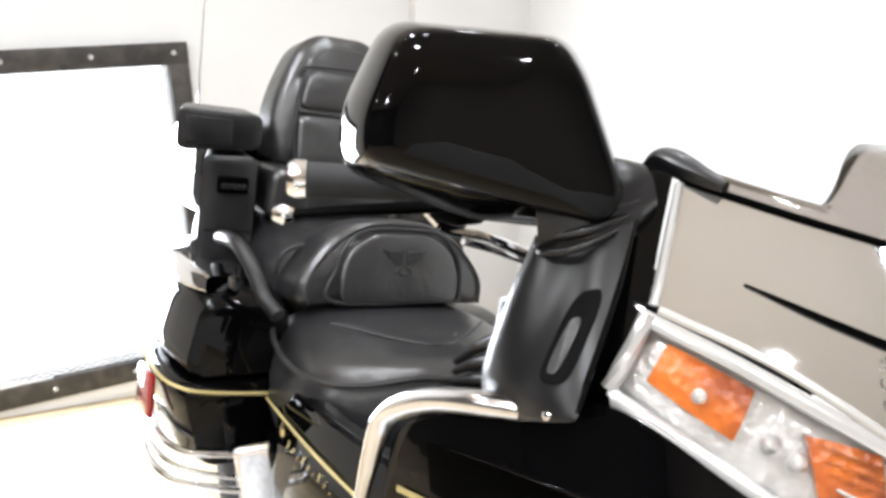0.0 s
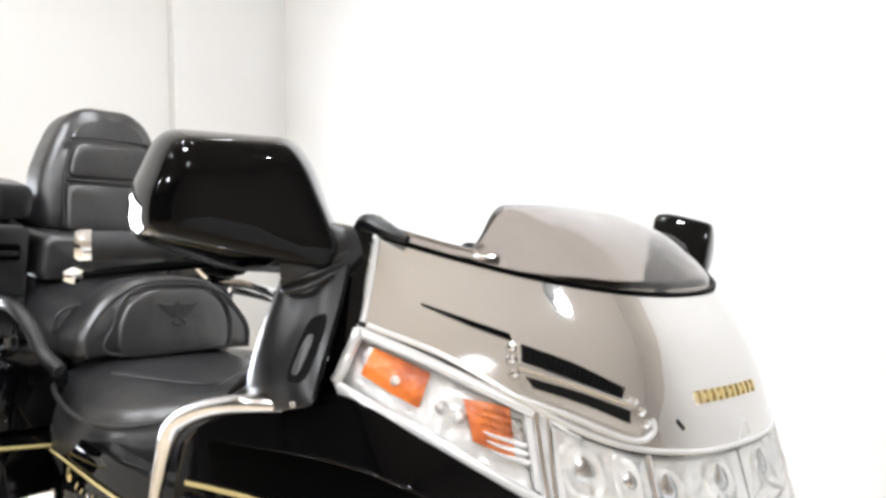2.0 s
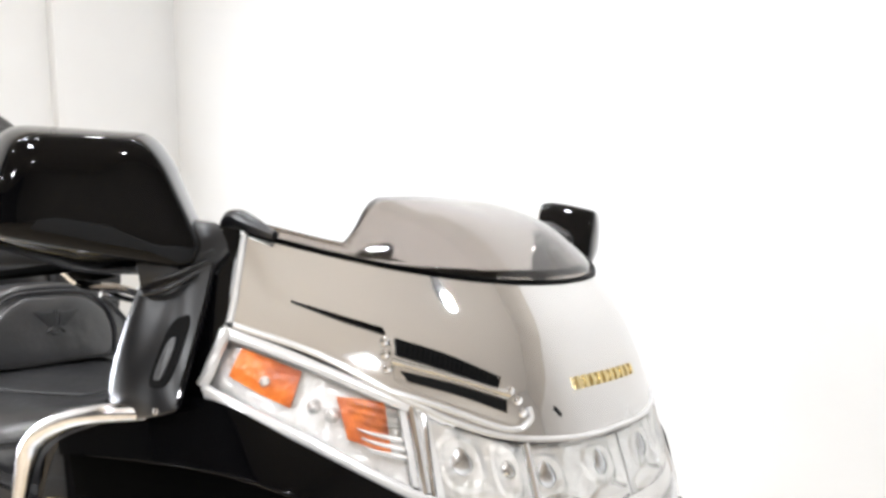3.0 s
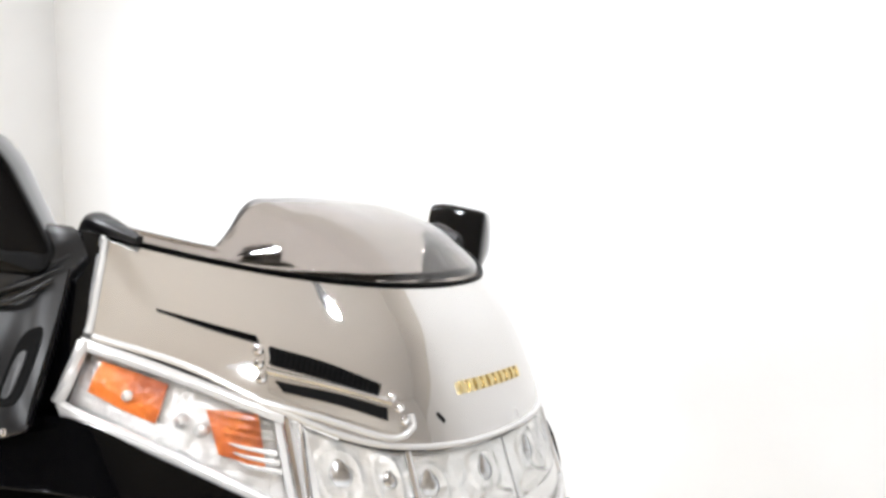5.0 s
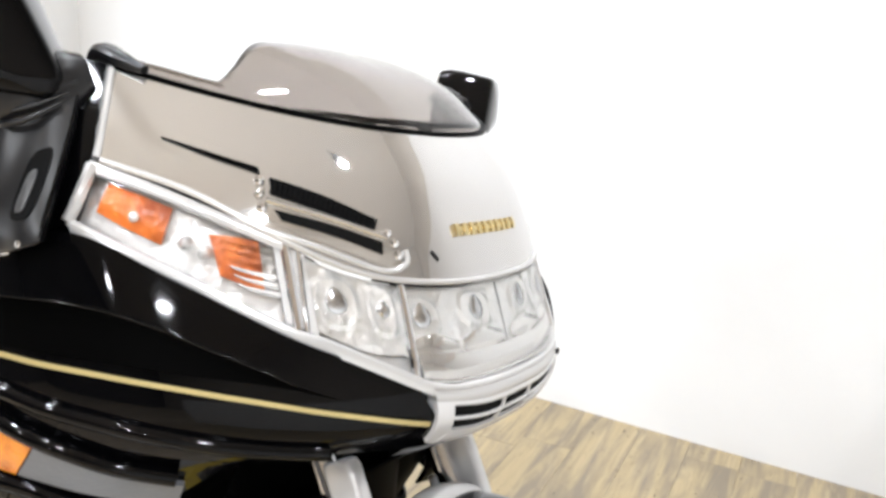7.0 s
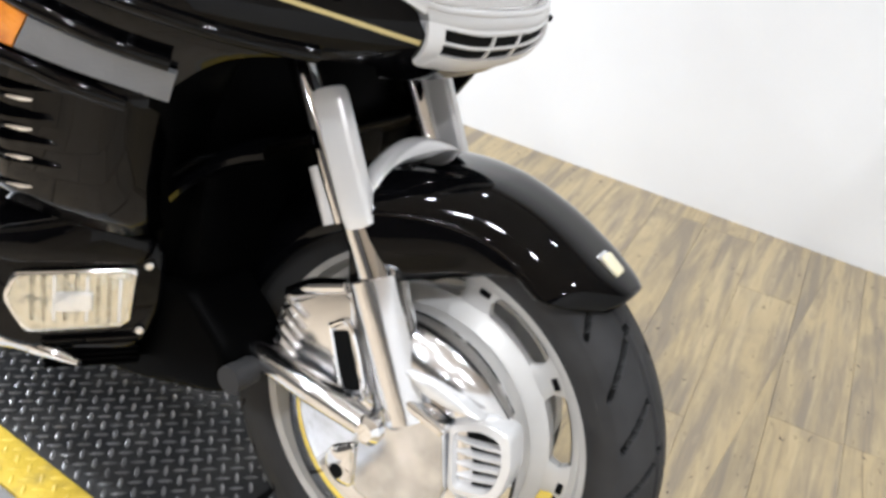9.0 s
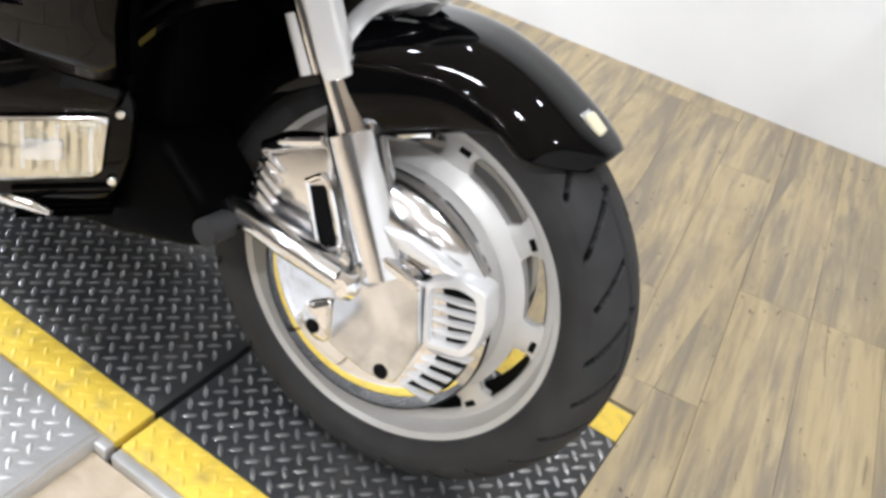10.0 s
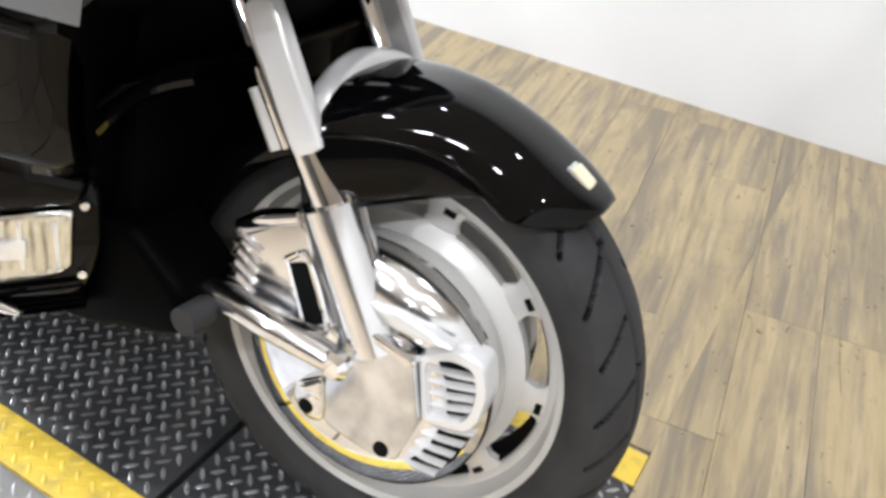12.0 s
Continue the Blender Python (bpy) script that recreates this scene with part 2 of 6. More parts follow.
# ---- mesh helpers ----
def part(name, bm, mat, parent=None, label="", smooth=40):
    """Links a bmesh as one mesh object; smooth: the angle below which edges are shaded round."""
    bmesh.ops.remove_doubles(bm, verts=bm.verts, dist=1e-6)
    bmesh.ops.recalc_face_normals(bm, faces=bm.faces)
    for fc in bm.faces:
        fc.smooth = smooth > 0
    if smooth:
        for ed in bm.edges:
            if len(ed.link_faces) == 2 and ed.calc_face_angle(0) > radians(smooth):
                ed.smooth = False
    me = bpy.data.meshes.new(name)
    bm.to_mesh(me)
    bm.free()
    for mt in (mat if isinstance(mat, (list, tuple)) else [mat]):
        me.materials.append(mt)
    ob = new(name, me)
    if parent:
        ob.parent = parent
    if label:
        ob["label"] = label
    return ob


def moved(bm, m):
    bmesh.ops.transform(bm, matrix=m, verts=bm.verts)
    return bm


def block(size, place=(0, 0, 0), turn=(0, 0, 0), bevel=0.004, seg=2, bm=None):
    """A bevelled block; size and place in metres, turn in degrees."""
    b = bmesh.new()
    bmesh.ops.create_cube(b, size=1, matrix=Matrix.Diagonal((*size, 1)))
    if bevel:
        bmesh.ops.bevel(b, geom=b.edges[:] + b.verts[:], offset=min(bevel, min(size) * 0.49), segments=seg, profile=0.5, affect="EDGES")
    moved(b, pose(*place, *turn))
    return join(bm, b) if bm else b


def join(a, b):
    me = bpy.data.meshes.new("joined")
    b.to_mesh(me)
    b.free()
    a.from_mesh(me)
    bpy.data.meshes.remove(me)
    return a


def loft(rings, closed=True, caps=True, bm=None):
    """Skins rings of as many points each."""
    b = bm or bmesh.new()
    rows = [[b.verts.new(p) for p in ring] for ring in rings]
    n = len(rows[0])
    for r0, r1 in zip(rows, rows[1:]):
        for i in range(n if closed else n - 1):
            b.faces.new((r0[i], r0[(i + 1) % n], r1[(i + 1) % n], r1[i]))
    if caps and closed:
        b.faces.new(rows[0][::-1])
        b.faces.new(rows[-1])
    return b


def spun(profile, n=64, place=(0, 0, 0), axis="y", closed=False, bm=None, start=0.0, end=360.0):
    """Turns a profile of (radius, along) rows about an axis."""
    full = abs(end - start) >= 359.9
    count = n if full else n + 1
    rings = []
    for k in range(count):
        a = radians(start + (end - start) * k / n)
        ring = []
        for r, h in profile:
            v = {"y": (r * math.cos(a), h, r * math.sin(a)), "z": (r * math.cos(a), r * math.sin(a), h), "x": (h, r * math.cos(a), r * math.sin(a))}[axis]
            ring.append(Vector(v) + Vector(place))
        rings.append(ring)
    if full:
        rings.append(rings[0])
    b = loft(rings, closed=closed, caps=closed and not full, bm=bm)
    bmesh.ops.remove_doubles(b, verts=b.verts, dist=1e-5)
    return b


def curve_points(points, n):
    """A smooth line of n points through the given ones."""
    pts = [Vector(p) for p in points]
    pts = [2 * pts[0] - pts[1]] + pts + [2 * pts[-1] - pts[-2]]
    out = []
    spans = len(pts) - 3
    for k in range(n):
        s = k / (n - 1) * spans
        i = min(int(s), spans - 1)
        f = s - i
        a, b, c, d = pts[i:i + 4]
        out.append(0.5 * ((2 * b) + (c - a) * f + (2 * a - 5 * b + 4 * c - d) * f * f + (3 * b - a - 3 * c + d) * f ** 3))
    return out


def tube(points, radius, n=24, sides=12, flat=1.0, bm=None):
    """A round bar along a smooth line; radius: a number or one at each end and between."""
    line = curve_points(points, n)
    radii = radius if isinstance(radius, (list, tuple)) else [radius, radius]
    rings = []
    ref = Vector((0.13, 0.21, 0.97))
    for k, p in enumerate(line):
        d = (line[min(k + 1, n - 1)] - line[max(k - 1, 0)]).normalized()
        s = d.cross(ref).normalized()
        t = s.cross(d).normalized()
        r = float(np.interp(k / (n - 1), np.linspace(0, 1, len(radii)), radii))
        rings.append([p + r * (math.cos(q) * s + flat * math.sin(q) * t) for q in [2 * math.pi * w / sides for w in range(sides)]])
    return loft(rings, bm=bm)


def rounded(points, radius, seg=4):
    """A 2D outline with its corners rounded."""
    out = []
    n = len(points)
    for i in range(n):
        p, a, b = (Vector((*points[j % n][:2], 0)) for j in (i, i - 1, i + 1))
        da, db = (a - p), (b - p)
        r = min(radius, da.length * 0.45, db.length * 0.45)
        p0, p1 = p + da.normalized() * r, p + db.normalized() * r
        for k in range(seg + 1):
            f = k / seg
            q = (1 - f) ** 2 * p0 + 2 * f * (1 - f) * p + f * f * p1
            out.append((q.x, q.y))
    return out


def slab(outline, lo, hi, plane="xz", bevel=0.0, seg=2, swell=0.0):
    """An outline pushed out between lo and hi across its plane, its hi rim rounded by bevel."""
    def at(p, h):
        return {"xz": (p[0], h, p[1]), "yz": (h, p[0], p[1]), "xy": (p[0], p[1], h)}[plane]
    c = Vector((sum(p[0] for p in outline) / len(outline), sum(p[1] for p in outline) / len(outline)))
    sign = 1 if hi > lo else -1
    rings = [[at(p, lo) for p in outline]]
    steps = seg if bevel else 0
    for k in range(steps + 1):
        q = k / max(steps, 1) * math.pi / 2
        inset, h = bevel * (1 - math.cos(q)), hi - sign * bevel * (1 - math.sin(q))
        rings.append([at(Vector(p) + (c - Vector(p)).normalized() * inset, h) for p in outline])
    if swell:
        for s in (0.75, 0.5, 0.25, 0.03):
            rings.append([at(c + (Vector(p) - c) * s, hi + sign * swell * (1 - s * s)) for p in outline])
    return loft(rings)


def mirrored(bm):
    """The left-hand twin of a right-hand piece."""
    b = bm.copy()
    return moved(b, Matrix.Diagonal((1, -1, 1, 1)))


def chain(points, n):
    """n rows (a, z) along a smooth line of (a, z) rows."""
    return [(p.x, p.y) for p in curve_points([(p[0], p[1], 0) for p in points], n)]


def patch(low, high, n=40, m=10, off=0.0, depth=0.006, crown=0.0, thin=False):
    """A panel on the fairing's skin between two lines of (a, z) rows, standing off the skin, with returned edges."""
    lo, hi = chain(low, n), chain(high, n)
    def at(i, s, h):
        a, z = lo[i][0] * (1 - s) + hi[i][0] * s, lo[i][1] * (1 - s) + hi[i][1] * s
        p = skin(a, z)
        da, dz = (skin(a + 0.004, z) - skin(a - 0.004, z)), (skin(a, z + 0.004) - skin(a, z - 0.004))
        nn = da.cross(dz).normalized()
        return p + nn * h
    b = bmesh.new()
    grid = [[b.verts.new(at(i, j / m, off + crown * math.sin(math.pi * j / m) ** 0.8)) for j in range(m + 1)] for i in range(n)]
    for i in range(n - 1):
        for j in range(m):
            b.faces.new((grid[i][j], grid[i + 1][j], grid[i + 1][j + 1], grid[i][j + 1]))
    if thin:
        return b
    rim = [(i, 0) for i in range(n)] + [(n - 1, j) for j in range(1, m + 1)] + [(i, m) for i in range(n - 2, -1, -1)] + [(0, j) for j in range(m - 1, 0, -1)]
    back = [b.verts.new(at(i, j / m, off - depth)) for i, j in rim]
    for k in range(len(rim)):
        k2 = (k + 1) % len(rim)
        b.faces.new((grid[rim[k][0]][rim[k][1]], grid[rim[k2][0]][rim[k2][1]], back[k2], back[k]))
    return b

# ---- the room ----
def structure(name, bm, mat, label, smooth=0):
    ob = part(name, bm, mat, smooth=smooth)
    return tagged(ob, label, name.split("_")[0], kind="structure")


def wall_between(name, x0, y0, x1, y1, height, thick, mat, label, low=-0.06):
    d = Vector((x1 - x0, y1 - y0, 0))
    n = Vector((d.y, -d.x, 0)).normalized() * thick
    pts = [Vector((x0, y0, 0)), Vector((x1, y1, 0)), Vector((x1, y1, 0)) + n, Vector((x0, y0, 0)) + n]
    return structure(name, loft([[p + Vector((0, 0, low)) for p in pts], [p + Vector((0, 0, height)) for p in pts]]), mat, label)


ROOM_Y0, ROOM_H = -8.2, 3.0
wall_between("wall_left_side", 4.2, 1.819, -3.12, 1.605, 2.25, 0.12, WHITEWALL, "plain white painted wall behind the motorcycle")
wall_between("wall_left_upper", 4.2, 1.816, -3.12, 1.602, ROOM_H, 0.12, BEIGEWALL, "beige painted bulkhead above the white wall", low=2.25)
wall_between("wall_front", 1.101, -2.2, 0.565, 1.68, 0.92, 0.12, WHITEWALL, "low white painted wall panel across the motorcycle's nose")
wall_between("wall_east", 4.2, ROOM_Y0, 4.2, 1.94, ROOM_H, 0.12, BEIGEWALL, "beige painted showroom wall")
# unseen, made dark so that the gloss black panels reflect little
wall_between("wall_south", -3.12, ROOM_Y0, 4.2, ROOM_Y0, ROOM_H, 0.12, DARKWALL, "unseen dark grey wall added to keep the black paint's reflections dark")
# back wall with the window's opening through it; the window hangs a little askew
WIN_Y0, WIN_Y1, WIN_Z0, WIN_Z1 = -0.92, 0.10, 0.135, 1.18
ASKEW = Matrix.Translation((0, 0.103, 1.192)) @ Matrix.Rotation(radians(4.5), 4, "X") @ Matrix.Translation((0, -0.10, -1.18))
hole = [ASKEW @ Vector((0, y, z)) for y, z in ((WIN_Y0, WIN_Z0), (WIN_Y1, WIN_Z0), (WIN_Y1, WIN_Z1), (WIN_Y0, WIN_Z1))]
edge = [Vector((0, y, z)) for y, z in ((-2.2, -0.06), (1.61, -0.06), (1.61, ROOM_H), (-2.2, ROOM_H))]
rings = [[p + Vector((x, 0, 0)) for p in line] for line, x in ((edge, -3.0), (hole, -3.0), (hole, -3.12), (edge, -3.12), (edge, -3.0))]
bm = loft(rings, caps=False)
structure("wall_back", bm, WHITEWALL, "white painted end wall with a meshed window in it")
# added out of view, dark, to dim what the fairing's side reflects
wall_between("wall_back_far", -3.0, -2.2, -3.0, ROOM_Y0, ROOM_H, -0.12, DARKWALL, "unseen dark end wall added to darken the side panels' reflections")
structure("pilaster", block((0.05, 0.56, 3.02), (-2.974, 1.34, 1.46), bevel=0.004), WHITEWALL, "shallow white painted pilaster in the wall's corner", 30)
structure("baseboard", block((0.022, 3.25, 0.15), (-2.988, -0.56, 0.037), bevel=0.004), WHITEWALL, "white painted baseboard along the end wall", 30)
structure("ceiling", block((7.4, 10.4, 0.1), (0.6, -3.2, 3.05), bevel=0), CEILING, "grey painted showroom ceiling")

# window: iron frame with expanded metal mesh before a bright pane
window = tagged(new("window_1"), "black iron framed window with wire mesh, glaring with daylight", "window", kind="structure")
yc, zc = (WIN_Y0 + WIN_Y1) / 2, (WIN_Z0 + WIN_Z1) / 2
for sz, pl in (((0.035, WIN_Y1 - WIN_Y0 + 0.14, 0.075), (-2.984, yc, WIN_Z1 + 0.035)), ((0.035, WIN_Y1 - WIN_Y0 + 0.14, 0.075), (-2.984, yc, WIN_Z0 - 0.035)),
               ((0.035, 0.07, WIN_Z1 - WIN_Z0 - 0.004), (-2.984, WIN_Y1 + 0.034, zc)), ((0.035, 0.07, WIN_Z1 - WIN_Z0 - 0.004), (-2.984, WIN_Y0 - 0.034, zc))):
    part("window_frame", moved(block(sz, pl, bevel=0.003), ASKEW), FRAMEIRON, window)
for k in range(5):
    for zz in (WIN_Z1 + 0.037, WIN_Z0 - 0.035):
        part("bolt", spun([(0, 0.008), (0.006, 0.007), (0.009, 0.003), (0.009, 0)], 12, ASKEW @ Vector((-2.967, WIN_Y1 + 0.02 - 0.27 * k, zz)), "x"), BARE, window)
part("pane", moved(block((0.01, WIN_Y1 - WIN_Y0 - 0.002, WIN_Z1 - WIN_Z0 - 0.002), (-3.085, yc, zc), bevel=0), ASKEW), BRIGHT, window, smooth=0)
bm = bmesh.new()
step_y, step_z = 0.034, 0.016
for side in (1, -1):
    k = -int((WIN_Z1 - WIN_Z0) / step_z) - 2
    while k * step_y < WIN_Y1 - WIN_Y0:
        y0 = WIN_Y0 + k * step_y
        t0, t1 = max(0, (WIN_Y0 - y0) / step_y), min((WIN_Z1 - WIN_Z0) / step_z, (WIN_Y1 - y0) / step_y)
        if t1 > t0:
            pts = []
            for t in (t0, t1):
                z = WIN_Z0 + t * step_z if side > 0 else WIN_Z1 - t * step_z
                pts.append(Vector((-3.0 - 0.003 * side, y0 + t * step_y, z)))
            w = Vector((0, 0, 0.0011))
            d = Vector((0.0012, 0, 0))
            loft([[pts[0] - w - d, pts[0] + w - d, pts[0] + w + d, pts[0] - w + d], [pts[1] - w - d, pts[1] + w - d, pts[1] + w + d, pts[1] - w + d]], bm=bm)
        k += 1
me_part = part("wire_mesh", moved(bm, ASKEW), FRAMEIRON, window, smooth=0)
tagged(me_part, kind="stuff")

# ceiling fittings
for lx, ly, power in FITTINGS:
    fit = tagged(new("ceiling_light"), "unseen white ceiling light fitting with a lit diffuser", "lamp", "ceiling lights")
    fit.matrix_world = pose(lx, ly, 3.0)
    part("frame", block((0.30, 0.30, 0.05), (0, 0, -0.026), bevel=0.004), WHITEWALL, fit)
for lx, ly, power in SPOTS:
    fit = tagged(new("spot_lamp"), "small black ceiling spot lamp", "lamp", "spot lamps")
    fit.matrix_world = pose(lx, ly, 3.0)
    part("stem", spun([(0, 0), (0.012, 0), (0.012, -0.17), (0, -0.17)], 16, axis="z"), SATIN, fit)
    part("shade", spun([(0.02, -0.15), (0.07, -0.17), (0.085, -0.29), (0.081, -0.29), (0.065, -0.18), (0, -0.17)], 24, axis="z"), SATIN, fit)

# ---- floors and the lift platform ----
structure("ground", block((7.4, 10.4, 0.1), (0.6, -3.2, -0.112), bevel=0), material("dark_grout", (0.16, 0.145, 0.125), 0.9, bump=((80, 0.002, "noise"),)), "dark grout bed under the stone tiles and boards")
PL_Y0, PL_Y1, PL_FRONT, PL_JOINT, PL_BACK = -0.255, 0.338, 0.322, -0.258, -2.02
lift = tagged(new("lift_platform"), "low dark steel tread-plate motorcycle lift with yellow edge stripes", "platform")
for x0, x1 in ((PL_JOINT + 0.006, PL_FRONT), (PL_BACK, PL_JOINT - 0.006)):
    xm, xl = (x0 + x1) / 2, x1 - x0
    part("deck", block((xl, PL_Y1 - PL_Y0 - 0.148, 0.02), (xm, (PL_Y0 + PL_Y1) / 2, -0.010), bevel=0.0015), STEEL, lift)
    for yy in (PL_Y0 + 0.037, PL_Y1 - 0.036):
        part("edge_stripe", block((xl, 0.073, 0.02), (xm, yy, -0.010), bevel=0.0015), YELLOW, lift, "worn yellow painted stripe")
    part("side_rail", block((xl, 0.019, 0.028), (xm, PL_Y0 - 0.0095, -0.0175), bevel=0.003), BARE, lift, "bare metal side rail")
    part("side_rail", block((xl, 0.009, 0.036), (xm, PL_Y1 + 0.005, -0.024), bevel=0.003), BARE, lift)
part("under_frame", block((PL_FRONT - PL_BACK - 0.02, PL_Y1 - PL_Y0 - 0.02, 0.03), ((PL_FRONT + PL_BACK) / 2, 0.04, -0.038), bevel=0), BLACKHOLE, lift)
side = tagged(new("side_ramp"), "bare aluminium tread-plate extension beside the lift", "ramp")
part("deck", block((1.0, 0.42, 0.010), (-0.792, -0.476, 0.007), bevel=0.002), BARE, side)
part("end_face", block((0.008, 0.42, 0.030), (-0.291, -0.476, -0.0085), bevel=0.002), BARE, side)
part("outer_face", block((0.98, 0.008, 0.030), (-0.812, -0.690, -0.0085), bevel=0.002), BARE, side)


def treads(x0, x1, y0, y1, z, pitch=0.0325, flat=True, wall=None):
    """Raised lens-shaped treads, alternately turned."""
    vs, fs = [], []
    i = 0
    nx, ny = int((x1 - x0) / pitch * 2), int((y1 - y0) / pitch * 2)
    for i in range(nx):
        for j in range(ny):
            if (i + j) % 2:
                continue
            cx, cy = x0 + (i + 0.7) * pitch / 2, y0 + (j + 0.7) * pitch / 2
            ang = radians(45 if i % 2 else -45)
            ca, sa = math.cos(ang), math.sin(ang)
            base = len(vs)
            for u, v, h in ((-0.0145, 0, 0), (-0.005, -0.0040, 0), (0.005, -0.0040, 0), (0.0145, 0, 0), (0.005, 0.0040, 0), (-0.005, 0.0040, 0), (-0.007, 0, 0.0026), (0.007, 0, 0.0026)):
                px, py = cx + u * ca - v * sa, cy + u * sa + v * ca
                if not (x0 < px < x1 and y0 < py < y1):
                    h = 0
                    px, py = min(max(px, x0), x1), min(max(py, y0), y1)
                vs.append((px, py, z - 0.0004 + h))
            for fc in ((0, 1, 6), (1, 2, 7, 6), (2, 3, 7), (3, 4, 7), (4, 5, 6, 7), (5, 0, 6)):
                fs.append([base + q for q in fc])
    return vs, fs


def tread_part(name, areas, mat, parent):
    vs, fs = [], []
    for area in areas:
        v, f = treads(*area)
        fs += [[q + len(vs) for q in fc] for fc in f]
        vs += v
    me = bpy.data.meshes.new(name)
    me.from_pydata(vs, [], fs)
    me.materials.append(mat)
    ob = new(name, me)
    ob.parent = parent
    for p in me.polygons:
        p.use_smooth = True
    return tagged(ob, kind="stuff")


for sx0, sx1 in ((PL_JOINT + 0.008, PL_FRONT - 0.002), (PL_BACK, PL_JOINT - 0.008)):
    tread_part("tread", [(sx0, sx1, PL_Y0 + 0.076, PL_Y1 - 0.075, 0)], TREAD, lift)
    tread_part("tread", [(sx0, sx1, PL_Y0 + 0.003, PL_Y0 + 0.072, 0), (sx0, sx1, PL_Y1 - 0.071, PL_Y1 - 0.003, 0)], YELLOW, lift)
tread_part("tread", [(-1.285, -0.30, -0.68, -0.268, 0.012)], BARE, side)

# ---- the motorcycle: x ahead, y to its left, leaning on its side stand ----
bike = tagged(new("motorcycle"), "black and pearl-beige touring motorcycle with much chrome, leaning on its stand", "motorcycle")
bike.rotation_euler = (radians(-6.78), 0, 0)
HUB = Vector((0, 0, 0.32))
STEER = Matrix.Translation(HUB) @ Matrix.Rotation(radians(3.94), 4, Vector((-0.5, 0, 0.866))) @ Matrix.Translation(-HUB)


def steered(bm):
    return moved(bm, STEER)


# front wheel
wheel = part("front_wheel", steered(spun([(0.03, -0.030), (0.07, -0.040), (0.150, -0.042), (0.165, -0.034), (0.176, -0.024), (0.183, -0.0205), (0.183, -0.006), (0.14, -0.004), (0.05, -0.006), (0.03, -0.01)], 90, HUB, closed=True)), WHEEL, bike, "silver painted cast wheel")
NSP = 9
# flange and barrel
part("rim", steered(spun([(0.211, -0.016), (0.214, -0.019), (0.222, -0.021), (0.228, -0.030), (0.2315, -0.0445), (0.240, -0.049), (0.244, -0.046), (0.244, -0.040), (0.236, -0.03), (0.214, -0.006), (0.214, 0.02), (0.236, 0.036), (0.244, 0.046), (0.238, 0.049), (0.228, 0.035), (0.205, 0.02)], 120, HUB, closed=True)), WHEEL, wheel, "silver wheel rim with a bright lip")
for k in range(NSP):
    a0, half = 40 * k, 9.5
    rings = []
    for r, wdt, front, back in ((0.178, 10.0, -0.0215, -0.006), (0.185, 7.0, -0.0212, -0.006), (0.196, 5.6, -0.0205, -0.005), (0.208, 6.8, -0.0195, -0.004), (0.216, 10.0, -0.0185, -0.004)):
        ring = []
        for q in np.linspace(-1, 1, 7):
            a = radians(a0 + q * wdt)
            ring.append(HUB + Vector((r * math.cos(a), front + 0.003 * q ** 4, r * math.sin(a))))
        for q in np.linspace(1, -1, 7):
            a = radians(a0 + q * wdt)
            ring.append(HUB + Vector((r * math.cos(a), back, r * math.sin(a))))
        rings.append(ring)
    sp = part("spoke", steered(loft(rings)), WHEEL, wheel)
    hole = block((0.016, 0.003, 0.0085), bevel=0.0035, seg=3)
    moved(hole, Matrix.Translation(HUB) @ Matrix.Rotation(-radians(a0 - 2 + 90), 4, "Y") @ Matrix.Translation((0, -0.0198, 0)) @ Matrix.Translation((0, 0, 0)))
    moved(hole, Matrix.Translation((0.2055 * math.cos(radians(a0 - 2)), 0, 0.2055 * math.sin(radians(a0 - 2)))))
    part("slot", steered(hole), BLACKHOLE, sp)
# tyre, with slanting grooves pressed in
prof = []
for q in np.linspace(-1, 1, 73):
    s = abs(q)
    if s < 0.78:
        th = s / 0.78 * radians(80)
        prof.append((0.2700 + 0.0500 * math.cos(th) ** 0.92, math.copysign(0.0600 * math.sin(th), q), s / 0.78))
    else:
        f = (s - 0.78) / 0.22
        prof.append((0.2700 + 0.0500 * math.cos(radians(80)) ** 0.92 - 0.0395 * f, math.copysign(0.0591 + 0.002 * math.sin(math.pi * f) - 0.0095 * f * f, q), 1 + f))
N = 1440
dug = []
rings = []
for k in range(N):
    a = 2 * math.pi * k / N
    ring = []
    for rr, yy, u in prof:
        dig = 0.0
        if 0.1 < u < 1.0:
            turns = a / (2 * math.pi) * 26 + (0.5 if yy > 0 else 0) + u * 0.80 + 0.30 * u * u
            w, odd = turns % 1, int(turns) % 2
            lo, hi = (0.10, 0.98) if odd else (0.28, 0.93)
            edge = min(1, max(0, (u - lo) / 0.04), max(0, (hi - u) / 0.04))
            dig = 0.009 * edge * min(1, max(0, (0.068 - abs(w - 0.5)) / 0.016))
            if 0.20 < u < 0.25:
                dig = 0.006
        elif 1.10 < u < 1.18:
            dig = 0.0012
        out = Vector((0.55, 0.45)) if u > 0.8 else Vector((1, 0))
        rr2 = rr - dig * out.x
        dug.append(dig)
        ring.append(HUB + Vector((rr2 * math.cos(a), yy - math.copysign(dig * out.y * 1.6, yy), rr2 * math.sin(a))))
    rings.append(ring)
rings.append(rings[0])
tread = loft(rings, closed=False)
tread.verts.ensure_lookup_table()
tread.verts.index_update()
# dug faces take the darker rubber that paints the grooves' shade
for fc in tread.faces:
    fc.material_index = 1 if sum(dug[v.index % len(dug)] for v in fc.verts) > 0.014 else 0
part("tyre", steered(tread), (RUBBER, GROOVE_SHADE), wheel, "black rubber tyre with slanting tread grooves", smooth=50)
